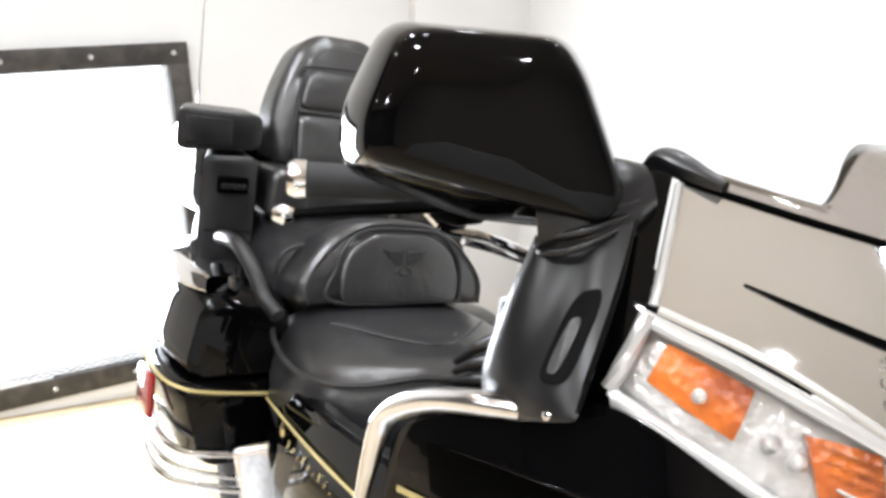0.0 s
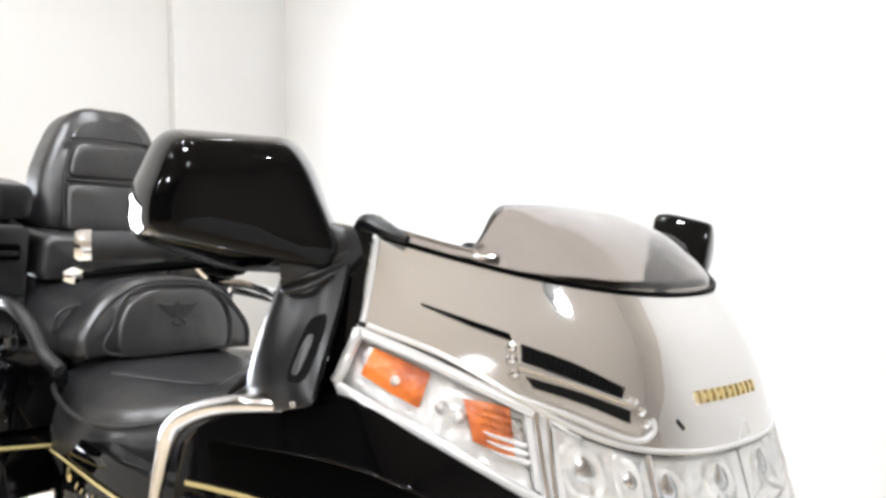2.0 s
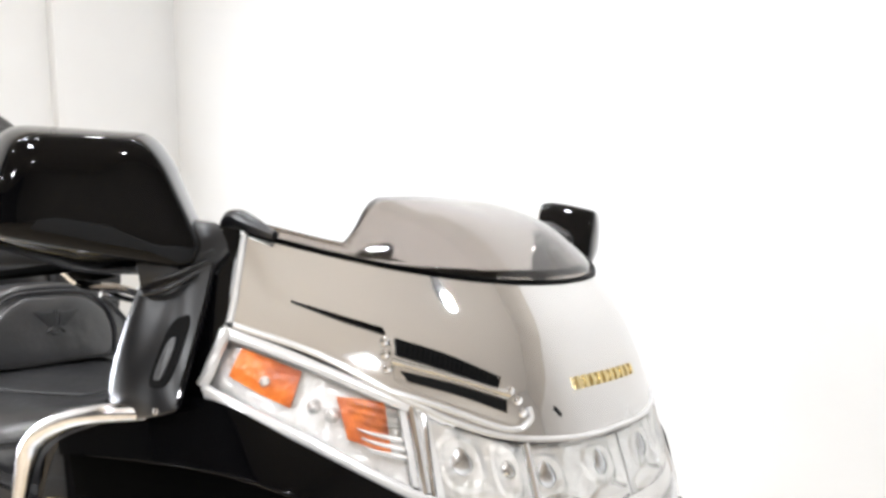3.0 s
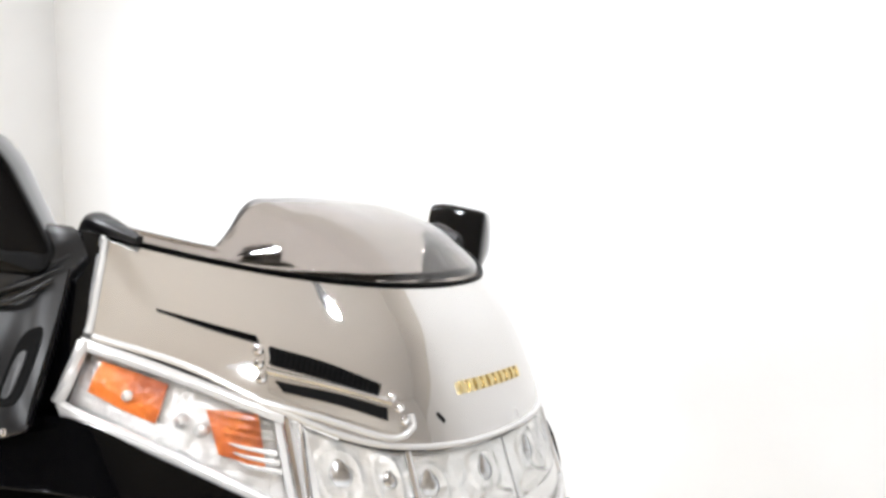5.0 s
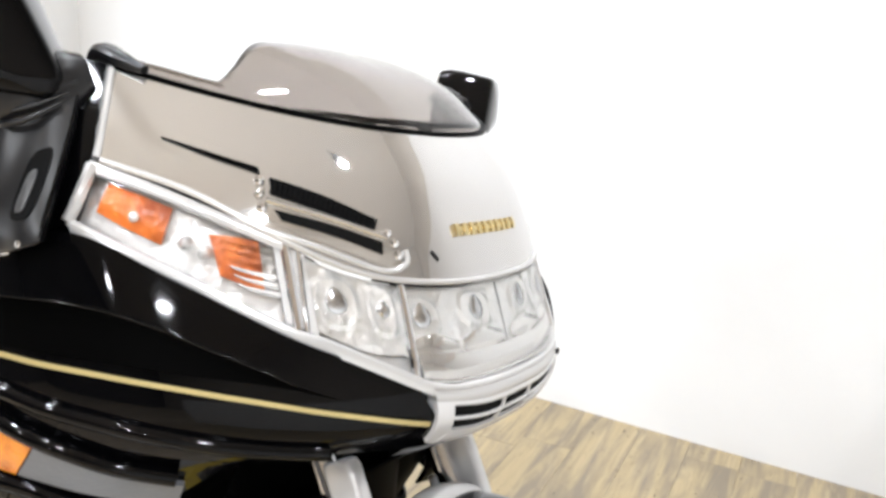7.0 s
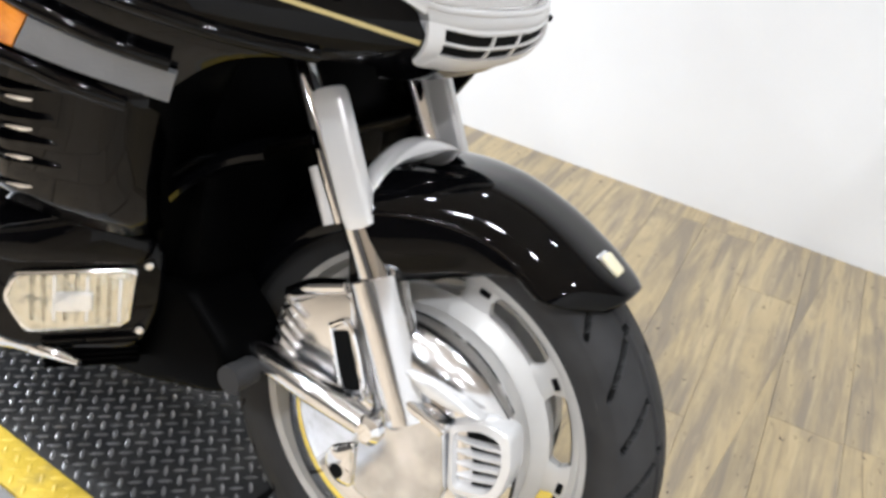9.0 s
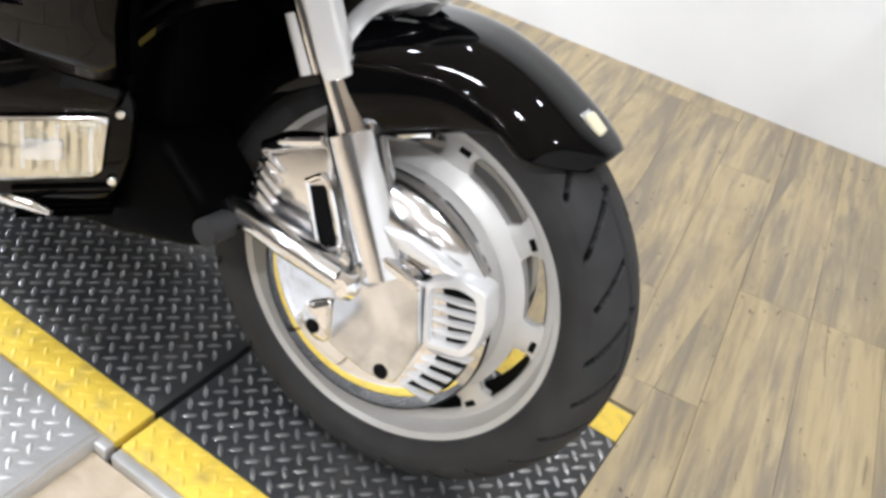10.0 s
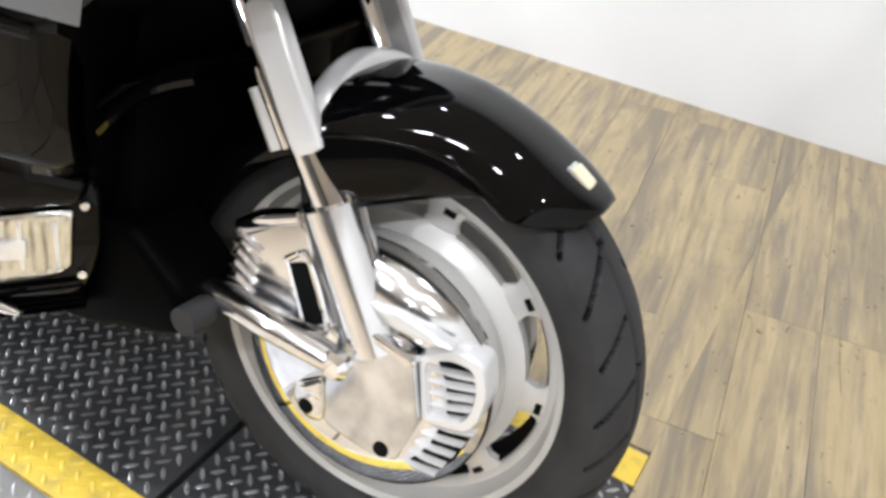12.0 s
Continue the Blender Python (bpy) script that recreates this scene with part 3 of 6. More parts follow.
# brake disc behind, and a near-black liner that paints the wheel well's shade
part("rim_shade_liner", steered(spun([(0.2095, -0.013), (0.2075, 0.0), (0.2030, 0.0195), (0.2015, 0.033), (0.1995, 0.033), (0.2010, 0.0195), (0.2060, -0.002), (0.2085, -0.013)], 90, HUB, closed=True)), BLACKHOLE, wheel, "near-black liner painting the wheel well's shade")
part("disc_shroud", steered(spun([(0.150, -0.072), (0.163, -0.068), (0.167, -0.060), (0.167, -0.045), (0.150, -0.045)], 90, HUB, closed=True)), WHEEL, wheel, "silver ring behind the cover")
part("brake_disc", steered(spun([(0.06, -0.060), (0.158, -0.062), (0.158, -0.068), (0.06, -0.068)], 72, HUB, closed=True)), BRUSHED, wheel, "steel brake disc")
for k in range(30):
    a = radians(12 * k)
    part("disc_hole", steered(spun([(0, -0.0695), (0.003, -0.0695), (0.003, -0.066), (0, -0.066)], 8, HUB + Vector(((0.142 + 0.008 * (k % 2)) * math.cos(a), 0, (0.142 + 0.008 * (k % 2)) * math.sin(a))))), BLACKHOLE, wheel)

part("far_disc_cover", steered(spun([(0.0, 0.066), (0.158, 0.066), (0.164, 0.072), (0.164, 0.094), (0.140, 0.112), (0.0, 0.122)], 72, HUB)), CHROME, wheel, "chrome cover of the left-hand brake disc")
# chrome disc cover
CY = -0.098
cover = part("disc_cover", steered(spun([(0.162, CY + 0.022), (0.166, CY + 0.018), (0.166, CY + 0.004), (0.163, CY + 0.001), (0.156, CY - 0.004), (0.140, CY - 0.013), (0.120, CY - 0.020), (0.10, CY - 0.024), (0.0, CY - 0.026)], 120, HUB)), CHROME, bike, "chrome brake disc cover with louvres")
# thin black ring drawn for the shadow between cover and wheel
part("edge_gap_shade", steered(spun([(0.1665, CY + 0.012), (0.1685, CY + 0.010), (0.1685, CY + 0.006), (0.1665, CY + 0.004)], 120, HUB)), BLACKHOLE, cover, "black ring painting the shaded gap round the cover")


def on_cover(pts, lo, hi, bevel=0.003, seg=3, rnd=0.008, swell=0.0):
    """A raised piece of the cover from (x, z) rows round the hub."""
    return steered(slab(rounded([(p[0], p[1] + 0.32) for p in pts], rnd), lo, hi, "xz", bevel, seg, swell))


part("hub_plate", on_cover(((-0.020, 0.064), (0.03, 0.080), (0.080, 0.070), (0.100, -0.006), (0.080, -0.078), (0.043, -0.086), (-0.022, -0.074), (-0.030, -0.011)), CY - 0.012, CY - 0.036, 0.005, 3, 0.008), BRUSHED, cover, "flat polished hub plate")
part("boss", on_cover(((-0.072, -0.036), (-0.034, -0.010), (-0.028, -0.040), (-0.026, -0.080), (-0.050, -0.086), (-0.076, -0.062)), CY - 0.012, CY - 0.031, 0.006, 3, 0.012, 0.003), CHROME, cover)
for hx, hz in ((-0.051, -0.062), (0.059, -0.070)):
    part("screw_recess", steered(spun([(0, -0.002), (0.007, -0.002), (0.0095, 0.0005), (0.0105, 0)], 20, (hx, CY - 0.0370 if hx > 0 else CY - 0.0345, hz + 0.32))), BLACKHOLE, cover)


def louvre_bars(bed, p0, p1, q0, q1, bars, first, thick):
    for k in range(bars):
        f = first + (1 - 2 * first) * k / (bars - 1)
        a, b2 = Vector(p0).lerp(Vector(p1), f), Vector(q0).lerp(Vector(q1), f)
        rows = []
        for g in np.linspace(0, 1, 6):
            c = a.lerp(b2, g)
            up = (Vector(p0) - Vector(p1)).lerp(Vector(q0) - Vector(q1), g).normalized()
            w, h = thick * (0.55 + 0.9 * g), 0.006 * math.sin(math.pi * min(1, g + 0.15) * 0.8)
            ring = []
            for du, dh in ((-1, 0.008), (-0.6, 0.0), (0.6, -0.003), (1, 0.008)):
                ring.append((c.x + up.x * w * du, CY - 0.021 + dh - h, c.y + up.y * w * du + 0.32))
            rows.append(ring)
        part("louvre_bar", steered(loft(rows)), SILVER, bed)


# framed louvre beside the hub plate, open louvre below it
FRAME = [(0.081, 0.080), (0.122, 0.104), (0.157, 0.102), (0.170, 0.060), (0.166, 0.022), (0.153, 0.003), (0.100, -0.008)]
OPEN = [(0.090, 0.074), (0.122, 0.090), (0.147, 0.089), (0.156, 0.060), (0.154, 0.032), (0.147, 0.016), (0.107, 0.003)]
# flat near-black bed: the opening's shade is colour, not depth
bed = part("louvre_bed", on_cover(OPEN, CY - 0.004, CY - 0.0185, 0.001), BLACKHOLE, cover, "louvre opening with its shade painted near-black")
out_r, in_r = (rounded([(p[0], p[1] + 0.32) for p in line], 0.010) for line in (FRAME, OPEN))
part("louvre_frame", steered(loft([[(p[0], CY + 0.004, p[1]) for p in out_r], [(p[0], CY - 0.026, p[1]) for p in out_r], [(p[0] * 0.85 + q[0] * 0.15, CY - 0.031, p[1] * 0.85 + q[1] * 0.15) for p, q in zip(out_r, in_r)], [(p[0] * 0.12 + q[0] * 0.88, CY - 0.033, p[1] * 0.12 + q[1] * 0.88) for p, q in zip(out_r, in_r)], [(q[0], CY - 0.030, q[1]) for q in in_r], [(q[0], CY - 0.012, q[1]) for q in in_r]], caps=False)), SILVER, bed, "broad bright louvre frame")
louvre_bars(bed, OPEN[0], OPEN[6], (0.154, 0.086), (0.153, 0.020), 4, 0.17, 0.0036)
LOWER = [(0.106, -0.012), (0.152, 0.000), (0.156, -0.018), (0.146, -0.052), (0.128, -0.074), (0.084, -0.080)]
bed = part("louvre_bed", on_cover(LOWER, CY - 0.002, CY - 0.020, 0.001), BLACKHOLE, cover, "louvre opening with its shade painted near-black")
louvre_bars(bed, LOWER[0], LOWER[5], (0.162, 0.000), (0.128, -0.082), 5, 0.0, 0.0040)
# smooth moulded cover above the hub, with its rib
rings = []
for k in range(31):
    th = radians(112 - 76 * k / 30)
    e = math.sin(math.pi * k / 30) ** 0.35 if 0 < k < 30 else 0.0
    e = max(e, 0.25)
    inner = float(np.interp(k, (0, 10, 20, 30), (0.100, 0.104, 0.116, 0.128)))
    rings.append([HUB + Vector((r * math.cos(th), y, r * math.sin(th))) for r, y in ((0.172, CY + 0.020), (0.174, CY - 0.004 * e), (0.171, CY - 0.016 * e), (0.162, CY - 0.027 * e), (0.150, CY - 0.034 * e), (0.136, CY - 0.038 * e), (0.122, CY - 0.037 * e), (inner + 0.004, CY - 0.031 * e), (inner, CY - 0.016 * e), (inner, CY + 0.002))])
part("upper_cover", steered(loft(rings, closed=False)), POLISH, cover, "moulded chrome upper cover", smooth=70)
part("upper_step", on_cover(((0.012, 0.128), (0.050, 0.132), (0.098, 0.122), (0.128, 0.112), (0.084, 0.106), (0.040, 0.110)), CY - 0.028, CY - 0.046, 0.008, 4, 0.008, 0.003), SILVER, cover)
part("upper_rib", on_cover(((-0.018, 0.080), (0.0, 0.098), (0.030, 0.096), (0.086, 0.080), (0.084, 0.070), (0.030, 0.080)), CY - 0.025, CY - 0.050, 0.006, 4, 0.006), CHROME, cover)

# finned chrome caliper cover behind the leg
cal = part("caliper_cover", on_cover(((-0.165, 0.052), (-0.178, 0.10), (-0.165, 0.140), (-0.10, 0.185), (-0.078, 0.188), (-0.052, 0.105), (-0.022, 0.062), (-0.055, 0.045), (-0.110, 0.040)), CY + 0.012, CY - 0.036, 0.008, 3, 0.012), POLISH, bike, "chrome finned brake caliper cover")
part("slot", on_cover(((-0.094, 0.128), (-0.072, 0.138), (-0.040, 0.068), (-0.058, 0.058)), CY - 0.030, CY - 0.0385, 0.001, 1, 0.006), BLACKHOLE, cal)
sl = [(-0.098, 0.133), (-0.069, 0.145), (-0.034, 0.066), (-0.060, 0.052)]
part("slot_frame", steered(tube([(p[0], CY - 0.038, p[1] + 0.32) for p in (sl[0], sl[1], sl[2], sl[3], sl[0])], 0.0042, 40, 8)), CHROME, cal)
for k in range(5):
    zz = 0.072 + 0.016 * k
    part("fin", steered(block((0.040, 0.018, 0.0042), (-0.158 + 0.002 * k, CY - 0.033, 0.32 + zz), (0, 24, 0), 0.0015)), CHROME, cal)
part("top_band", steered(tube([(-0.168, CY - 0.028, 0.465), (-0.13, CY - 0.036, 0.492), (-0.085, CY - 0.036, 0.512)], [0.010, 0.012, 0.010], 14, 10)), CHROME, cal)
part("arm", steered(tube([(-0.212, CY - 0.050, 0.384), (-0.16, CY - 0.058, 0.382), (-0.09, CY - 0.062, 0.378), (-0.012, CY - 0.056, 0.362)], [0.011, 0.021, 0.024, 0.019], 24, 16, 0.85)), POLISH, bike, "chrome anti-dive arm")
part("arm_end", steered(spun([(0, -0.020), (0.012, -0.019), (0.019, -0.012), (0.019, 0.0), (0.0, 0.004)], 24, (-0.004, CY - 0.055, 0.362))), CHROME, bike)

# fork
def leg(y):
    out = []
    s = 1 if y < 0 else -1
    up, low = Vector((-0.232, y, 0.84)), Vector((0.014, y, 0.40))
    d = (low - up)
    def along(f):
        return up + d * f
    fwd = Vector((0.873, 0, 0.488))
    lg = part("fork_leg", steered(tube([along(0.70), along(0.80), along(1.05)], [0.035, 0.036, 0.036], 14, 24)), POLISH, bike, "chrome lower fork leg")
    part("fork_tube", steered(tube([along(0.0) - fwd * 0.030, along(0.30) - fwd * 0.027, along(0.56) - fwd * 0.022], 0.0165, 14, 20)), CHROME, lg, "chrome upper fork tube")
    plate = []
    for f, inset in ((0.255, 0.010), (0.26, 0.003), (0.275, 0.0), (0.40, 0.0), (0.55, 0.0), (0.575, 0.002), (0.58, 0.008)):
        c = along(f)
        plate.append([c + fwd * p[0] + Vector((0, p[1] * s, 0)) for p in rounded([(-0.013 + inset, -0.024), (0.025 - inset, -0.018), (0.025 - inset, 0.004), (-0.013 + inset, 0.004)], 0.007, 4)])
    part("fork_cover", steered(loft(plate)), SILVER, lg, "bright flat fork cover plate")
    part("fork_collar", steered(tube([along(0.42) - fwd * 0.040, along(0.56) - fwd * 0.040], 0.014, 6, 16)), SILVER, lg)
    part("dust_seal", steered(tube([along(0.53) - fwd * 0.006, along(0.71)], [0.021, 0.022], 4, 20)), CHROME, lg)
    part("seal_strip", steered(tube([along(0.55) + fwd * 0.020, along(0.71) + fwd * 0.026], 0.004, 6, 8)), CHROME, lg)
    return lg


leg(-0.118)
leg(0.118)

# front fender
FT0, FT1 = 51.5, 109.0
rings = []
for k in range(61):
    th = FT0 + (FT1 - FT0) * k / 60
    a = radians(th)
    R = 0.3485 - 0.0065 * max(0.0, min(1.0, (85 - th) / 20)) + 0.005 * math.exp(-((th - FT0) / 5) ** 2)
    tip = max(0.0, 1 - (th - FT0) / 9.0)
    g = min(max((th - 74) / 40, 0), 1)
    wid = (0.086 + 0.050 * g * g * (3 - 2 * g)) * (1 - 0.5 * tip ** 1.6)
    drop = 0.050 * min(1.0, wid / 0.086)
    ring = []
    prof = []
    for q in np.linspace(-1, 1, 33):
        s = abs(q)
        if s < 0.70:
            f = s / 0.70
            prof.append((math.copysign(wid * (1 - (1 - f) ** 1.25) ** 0.9 if f > 0 else 0, q), R - drop * f ** 3.0))
        else:
            f = (s - 0.70) / 0.30
            prof.append((math.copysign(wid + 0.003 * math.sin(math.pi * f), q), (R, f)))
    for yy, rr in prof:
        if isinstance(rr, tuple):
            R0, f = rr
            r_sh = R0 - drop
            top = Vector((r_sh * math.cos(a), 0, r_sh * math.sin(a) + 0.32))
            zl = max(0.548 + 0.34 * top.x, top.z - 0.16)
            # lower edge: drop straight along the radius towards the skirt line
            inner = Vector((top.x * 0.86, 0, min(zl, top.z - 0.004)))
            p = top.lerp(inner, f * (1 - 0.75 * tip))
            ring.append((p.x, yy, p.z))
        else:
            ring.append((rr * math.cos(a), yy, rr * math.sin(a) + 0.32))
    rings.append(ring)
fender = part("front_fender", steered(loft(rings, closed=False)), BLACK, bike, "gloss black front fender", smooth=60)
m = fender.modifiers.new("thick", "SOLIDIFY")
m.thickness, m.offset = 0.004, -1
# rear of the fender, behind the fork
rear = [[(0.345 * math.cos(radians(th)) * (1 - 0.22 * abs(q) ** 3), 0.085 * q, 0.32 + 0.345 * math.sin(radians(th)) * (1 - 0.22 * abs(q) ** 3)) for q in np.linspace(-1, 1, 17)] for th in range(104, 165, 4)]
tail = part("fender_tail", steered(loft(rear, closed=False)), BLACK, bike, "gloss black rear of the front fender", smooth=60)
m = tail.modifiers.new("thick", "SOLIDIFY")
m.thickness, m.offset = 0.004, -1
# fairing skin: nose profile and plan curve
ZX = ((.60, -.23), (.66, -.165), (.71, -.112), (.75, -.076), (.79, -.026), (.82, -.007), (.86, -.015), (.90, -.032), (.95, -.053), (1.0, -.073), (1.05, -.102), (1.1, -.147), (1.15, -.192), (1.22, -.25))
UY = ((0, 0), (.002, .06), (.008, .10), (.03, .158), (.08, .237), (.135, .296), (.2, .352), (.28, .39), (.4, .41), (.6, .416), (1, .418))


def smooth_table(table, n, width):
    xs = np.linspace(table[0][0], table[-1][0], n)
    ys = np.interp(xs, [p[0] for p in table], [p[1] for p in table])
    pad = np.concatenate([2 * ys[0] - ys[width:0:-1], ys, 2 * ys[-1] - ys[-2:-width - 2:-1]])
    kernel = np.hanning(2 * width + 1)
    return xs, np.convolve(pad, kernel / kernel.sum(), "valid")


NOSE_Z, NOSE_X = smooth_table(ZX, 400, 22)
_y = np.linspace(0, 1, 1200)
_arc = np.concatenate([[0], np.cumsum(np.hypot(np.diff([p[0] for p in UY]), np.diff([p[1] for p in UY])))])
_u = np.interp(_y, _arc, [p[0] for p in UY])
_v = np.interp(_y, _arc, [p[1] for p in UY])


def _soft(v, width, odd):
    head = -v[width:0:-1] if odd else v[width:0:-1]
    pad = np.concatenate([head, v, 2 * v[-1] - v[-2:-width - 2:-1]])
    kernel = np.hanning(2 * width + 1)
    return np.convolve(pad, kernel / kernel.sum(), "valid")


PLAN_U, PLAN_V = _soft(_u, 60, False), _soft(_v, 60, True)


def skin(a, z):
    """A point of the fairing's skin: a metres round from the nose (right side negative), at height z."""
    u = np.interp(abs(a), _y, PLAN_U)
    v = np.interp(abs(a), _y, PLAN_V)
    return Vector((np.interp(z, NOSE_Z, NOSE_X) - u, math.copysign(v, a), z))


# upper cowl panel, beige pearl, from side to side round the nose
UP_TOP = [(-0.352, 1.131), (-0.272, 1.1155), (-0.199, 1.1045), (-0.112, 1.097), (0, 1.094)]
UP_BOT = [(-0.405, 1.052), (-0.334, 1.031), (-0.264, 0.995), (-0.209, 0.971), (-0.153, 0.959), (-0.075, 0.954), (0, 0.953)]
def both(line):
    return list(line) + [(-a, z) for a, z in line[-2::-1]]


fairing = part("upper_cowl", patch(both(UP_BOT), both(UP_TOP), 120, 18, 0.0, 0.02), PEARL, bike, "pearl beige upper cowl panel")
LAMP_TOP = [(-0.415, 1.046), (-0.353, 1.026), (-0.264, 0.990), (-0.209, 0.966), (-0.153, 0.954), (-0.075, 0.949), (0, 0.948)]
LAMP_BOT = [(-0.452, 0.995), (-0.371, 0.962), (-0.283, 0.918), (-0.232, 0.899), (-0.143, 0.860), (-0.074, 0.854), (0, 0.853)]
lamps = part("lamp_surround", patch(both(LAMP_BOT), both(LAMP_TOP), 160, 12, -0.020, 0.014), REFLECTOR, bike, "silver lamp housing across the nose")
LOW_TOP = [(-0.724, 0.80), (-0.715, 0.850), (-0.697, 0.886), (-0.655, 0.914), (-0.59, 0.940), (-0.545, 0.956), (-0.455, 0.990), (-0.371, 0.958), (-0.283, 0.914), (-0.236, 0.895), (-0.155, 0.853)]
LOW_BOT = [(-0.724, 0.66), (-0.716, 0.665), (-0.695, 0.67), (-0.65, 0.68), (-0.58, 0.70), (-0.50, 0.705), (-0.40, 0.70), (-0.335, 0.715), (-0.305, 0.775), (-0.22, 0.788), (-0.11, 0.782)]
part("lower_cowl", patch(LOW_BOT, LOW_TOP, 90, 18, -0.002, 0.02), BLACK, bike, "gloss black fairing side panel")
part("lower_cowl", mirrored(patch(LOW_BOT, LOW_TOP, 90, 18, -0.002, 0.02)), BLACK, bike)


def skin_at(a, z, off=0.0):
    p = skin(a, z)
    n = (skin(a + 0.004, z) - skin(a - 0.004, z)).cross(skin(a, z + 0.004) - skin(a, z - 0.004)).normalized()
    return p + n * off


def skin_tube(line, radius, off, n=60, sides=8):
    return tube([skin_at(a, z, off) for a, z in chain(line, n)], radius, n, sides)


def twice(name, make, mat, parent, label=""):
    """A right-hand part and its left-hand twin."""
    a = part(name, make(), mat, parent, label)
    b = part(name, mirrored(make()), mat, parent, label)
    return a, b


# chrome beads round the cowl panel and under the lamps
part("chrome_bead", skin_tube(both([(a, z - 0.002) for a, z in UP_BOT]), 0.0032, 0.001, 100), BEZEL, fairing, "chrome bead along the panel's lower edge")
part("gasket", skin_tube(both([(a, z + 0.003) for a, z in UP_TOP]), 0.0030, 0.0, 100), SATIN, fairing, "black rubber gasket under the windshield")
twice("end_bead", lambda: skin_tube([(-0.354, 1.131), (-0.381, 1.092), (-0.408, 1.052)], 0.0035, 0.001, 16), BEZEL, fairing)
part("lamp_trim", skin_tube(both([(-0.452, 0.994), (-0.371, 0.960), (-0.283, 0.916), (-0.232, 0.897), (-0.145, 0.858), (-0.074, 0.8515), (0, 0.8505)]), 0.0042, 0.0, 100), BEZEL, lamps, "chrome trim under the lamps")
twice("end_trim", lambda: skin_tube([(-0.414, 1.046), (-0.433, 1.021), (-0.453, 0.995)], 0.006, 0.0, 16), BEZEL, lamps)
# turn signals, running lamps, headlamps: clear lenses over amber and mirror bowls
for s in (1, -1):
    def put(name, bm, mat, parent, label=""):
        return part(name, bm if s > 0 else mirrored(bm), mat, parent, label)
    put("turn_signal", patch([(-0.426, 1.006), (-0.400, 0.993), (-0.375, 0.982)], [(-0.405, 1.032), (-0.380, 1.024), (-0.355, 1.015)], 20, 6, -0.0065, 0.008, 0.003), AMBERBACK, lamps, "amber turn signal")
    for ba, bz in ((-0.392, 1.004),):
        bulb = bmesh.new()
        bmesh.ops.create_uvsphere(bulb, u_segments=14, v_segments=9, radius=0.0055)
        put("bulb", moved(bulb, Matrix.Translation(skin_at(ba, bz, -0.0015))), HEADBOWL, lamps)
    for ba, bz in ((-0.352, 0.985), (-0.337, 0.978)):
        bulb = bmesh.new()
        bmesh.ops.create_uvsphere(bulb, u_segments=14, v_segments=9, radius=0.007)
        put("bulb", moved(bulb, Matrix.Translation(skin_at(ba, bz, -0.008))), HEADBOWL, lamps)
    put("cornering_signal", patch([(-0.327, 0.958), (-0.308, 0.952), (-0.289, 0.946)], [(-0.329, 0.995), (-0.307, 0.994), (-0.285, 0.991)], 20, 6, -0.0085, 0.008, 0.002), AMBERBACK, lamps, "ribbed amber lamp")
    for k in range(6):
        z0 = 0.990 - 0.0075 * k
        put("lens_rib", skin_tube([(-0.322 + 0.002 * k, z0), (-0.302, z0 - 0.004), (-0.276, z0 - 0.009)], [0.0008, 0.0018, 0.0030], -0.0055, 10, 6), HEADBOWL if k > 2 else CLEAR, lamps)
    put("signal_bezel", patch([(a, z - 0.008) for a, z in LAMP_TOP[:3]], [(a, z + 0.0035) for a, z in LAMP_TOP[:3]], 24, 3, 0.0010, 0.010, 0.0015), BEZEL, lamps, "broad silver bezel of the turn signals")
    put("lamp_bezel", patch([(a, z - 0.012) for a, z in LAMP_BOT[:5]], [(a, z + 0.002) for a, z in LAMP_BOT[:5]], 60, 3, 0.002, 0.008, 0.002), BEZEL, lamps, "broad silver bezel under the lamps")
    put("lamp_pillar", patch([(-0.276, 0.920), (-0.262, 0.914), (-0.248, 0.908)], [(-0.273, 0.990), (-0.260, 0.986), (-0.246, 0.981)], 10, 6, -0.002, 0.010), BEZEL, lamps, "silver pillar between the lamps")
    put("divider", skin_tube([(-0.262, 0.988), (-0.264, 0.95), (-0.266, 0.914)], 0.005, -0.002, 10), CHROME, lamps)
    put("divider", skin_tube([(-0.250, 0.984), (-0.254, 0.95), (-0.258, 0.912)], 0.003, -0.003, 10), CHROME, lamps)
    put("divider", skin_tube([(-0.153, 0.953), (-0.155, 0.90), (-0.158, 0.860)], 0.004, -0.002, 10), CHROME, lamps)
    # bright plate and faceted dishes with bulb caps
    put("lamp_plate", patch([(-0.250, 0.914), (-0.20, 0.893), (-0.150, 0.888), (-0.07, 0.884), (-0.002, 0.883)], [(-0.250, 0.980), (-0.205, 0.963), (-0.150, 0.949), (-0.07, 0.945), (-0.002, 0.944)], 30, 6, -0.0105, 0.004), HEADBOWL, lamps)
    for ac, zc, ra, rz in ((-0.222, 0.938, 0.024, 0.026), (-0.176, 0.930, 0.016, 0.026), (-0.133, 0.922, 0.026, 0.022), (-0.050, 0.923, 0.030, 0.020)):
        fb = bmesh.new()
        rows = []
        for q, h in ((1.0, -0.0103), (0.80, -0.0085), (0.62, -0.0092), (0.40, -0.0098), (0.12, -0.0100)):
            rows.append([skin_at(ac + ra * q * math.copysign(abs(math.cos(w)) ** 0.7, math.cos(w)), zc + rz * q * math.copysign(abs(math.sin(w)) ** 0.7, math.sin(w)) - 0.10 * ra * math.cos(w), h) for w in np.linspace(0.2, 2 * math.pi + 0.2, 14, endpoint=False)])
        loft(rows, bm=fb)
        cell = part("reflector_dish", fb if s > 0 else mirrored(fb), HEADBOWL, lamps, "faceted mirror dish of a headlamp", smooth=0)
        cap = []
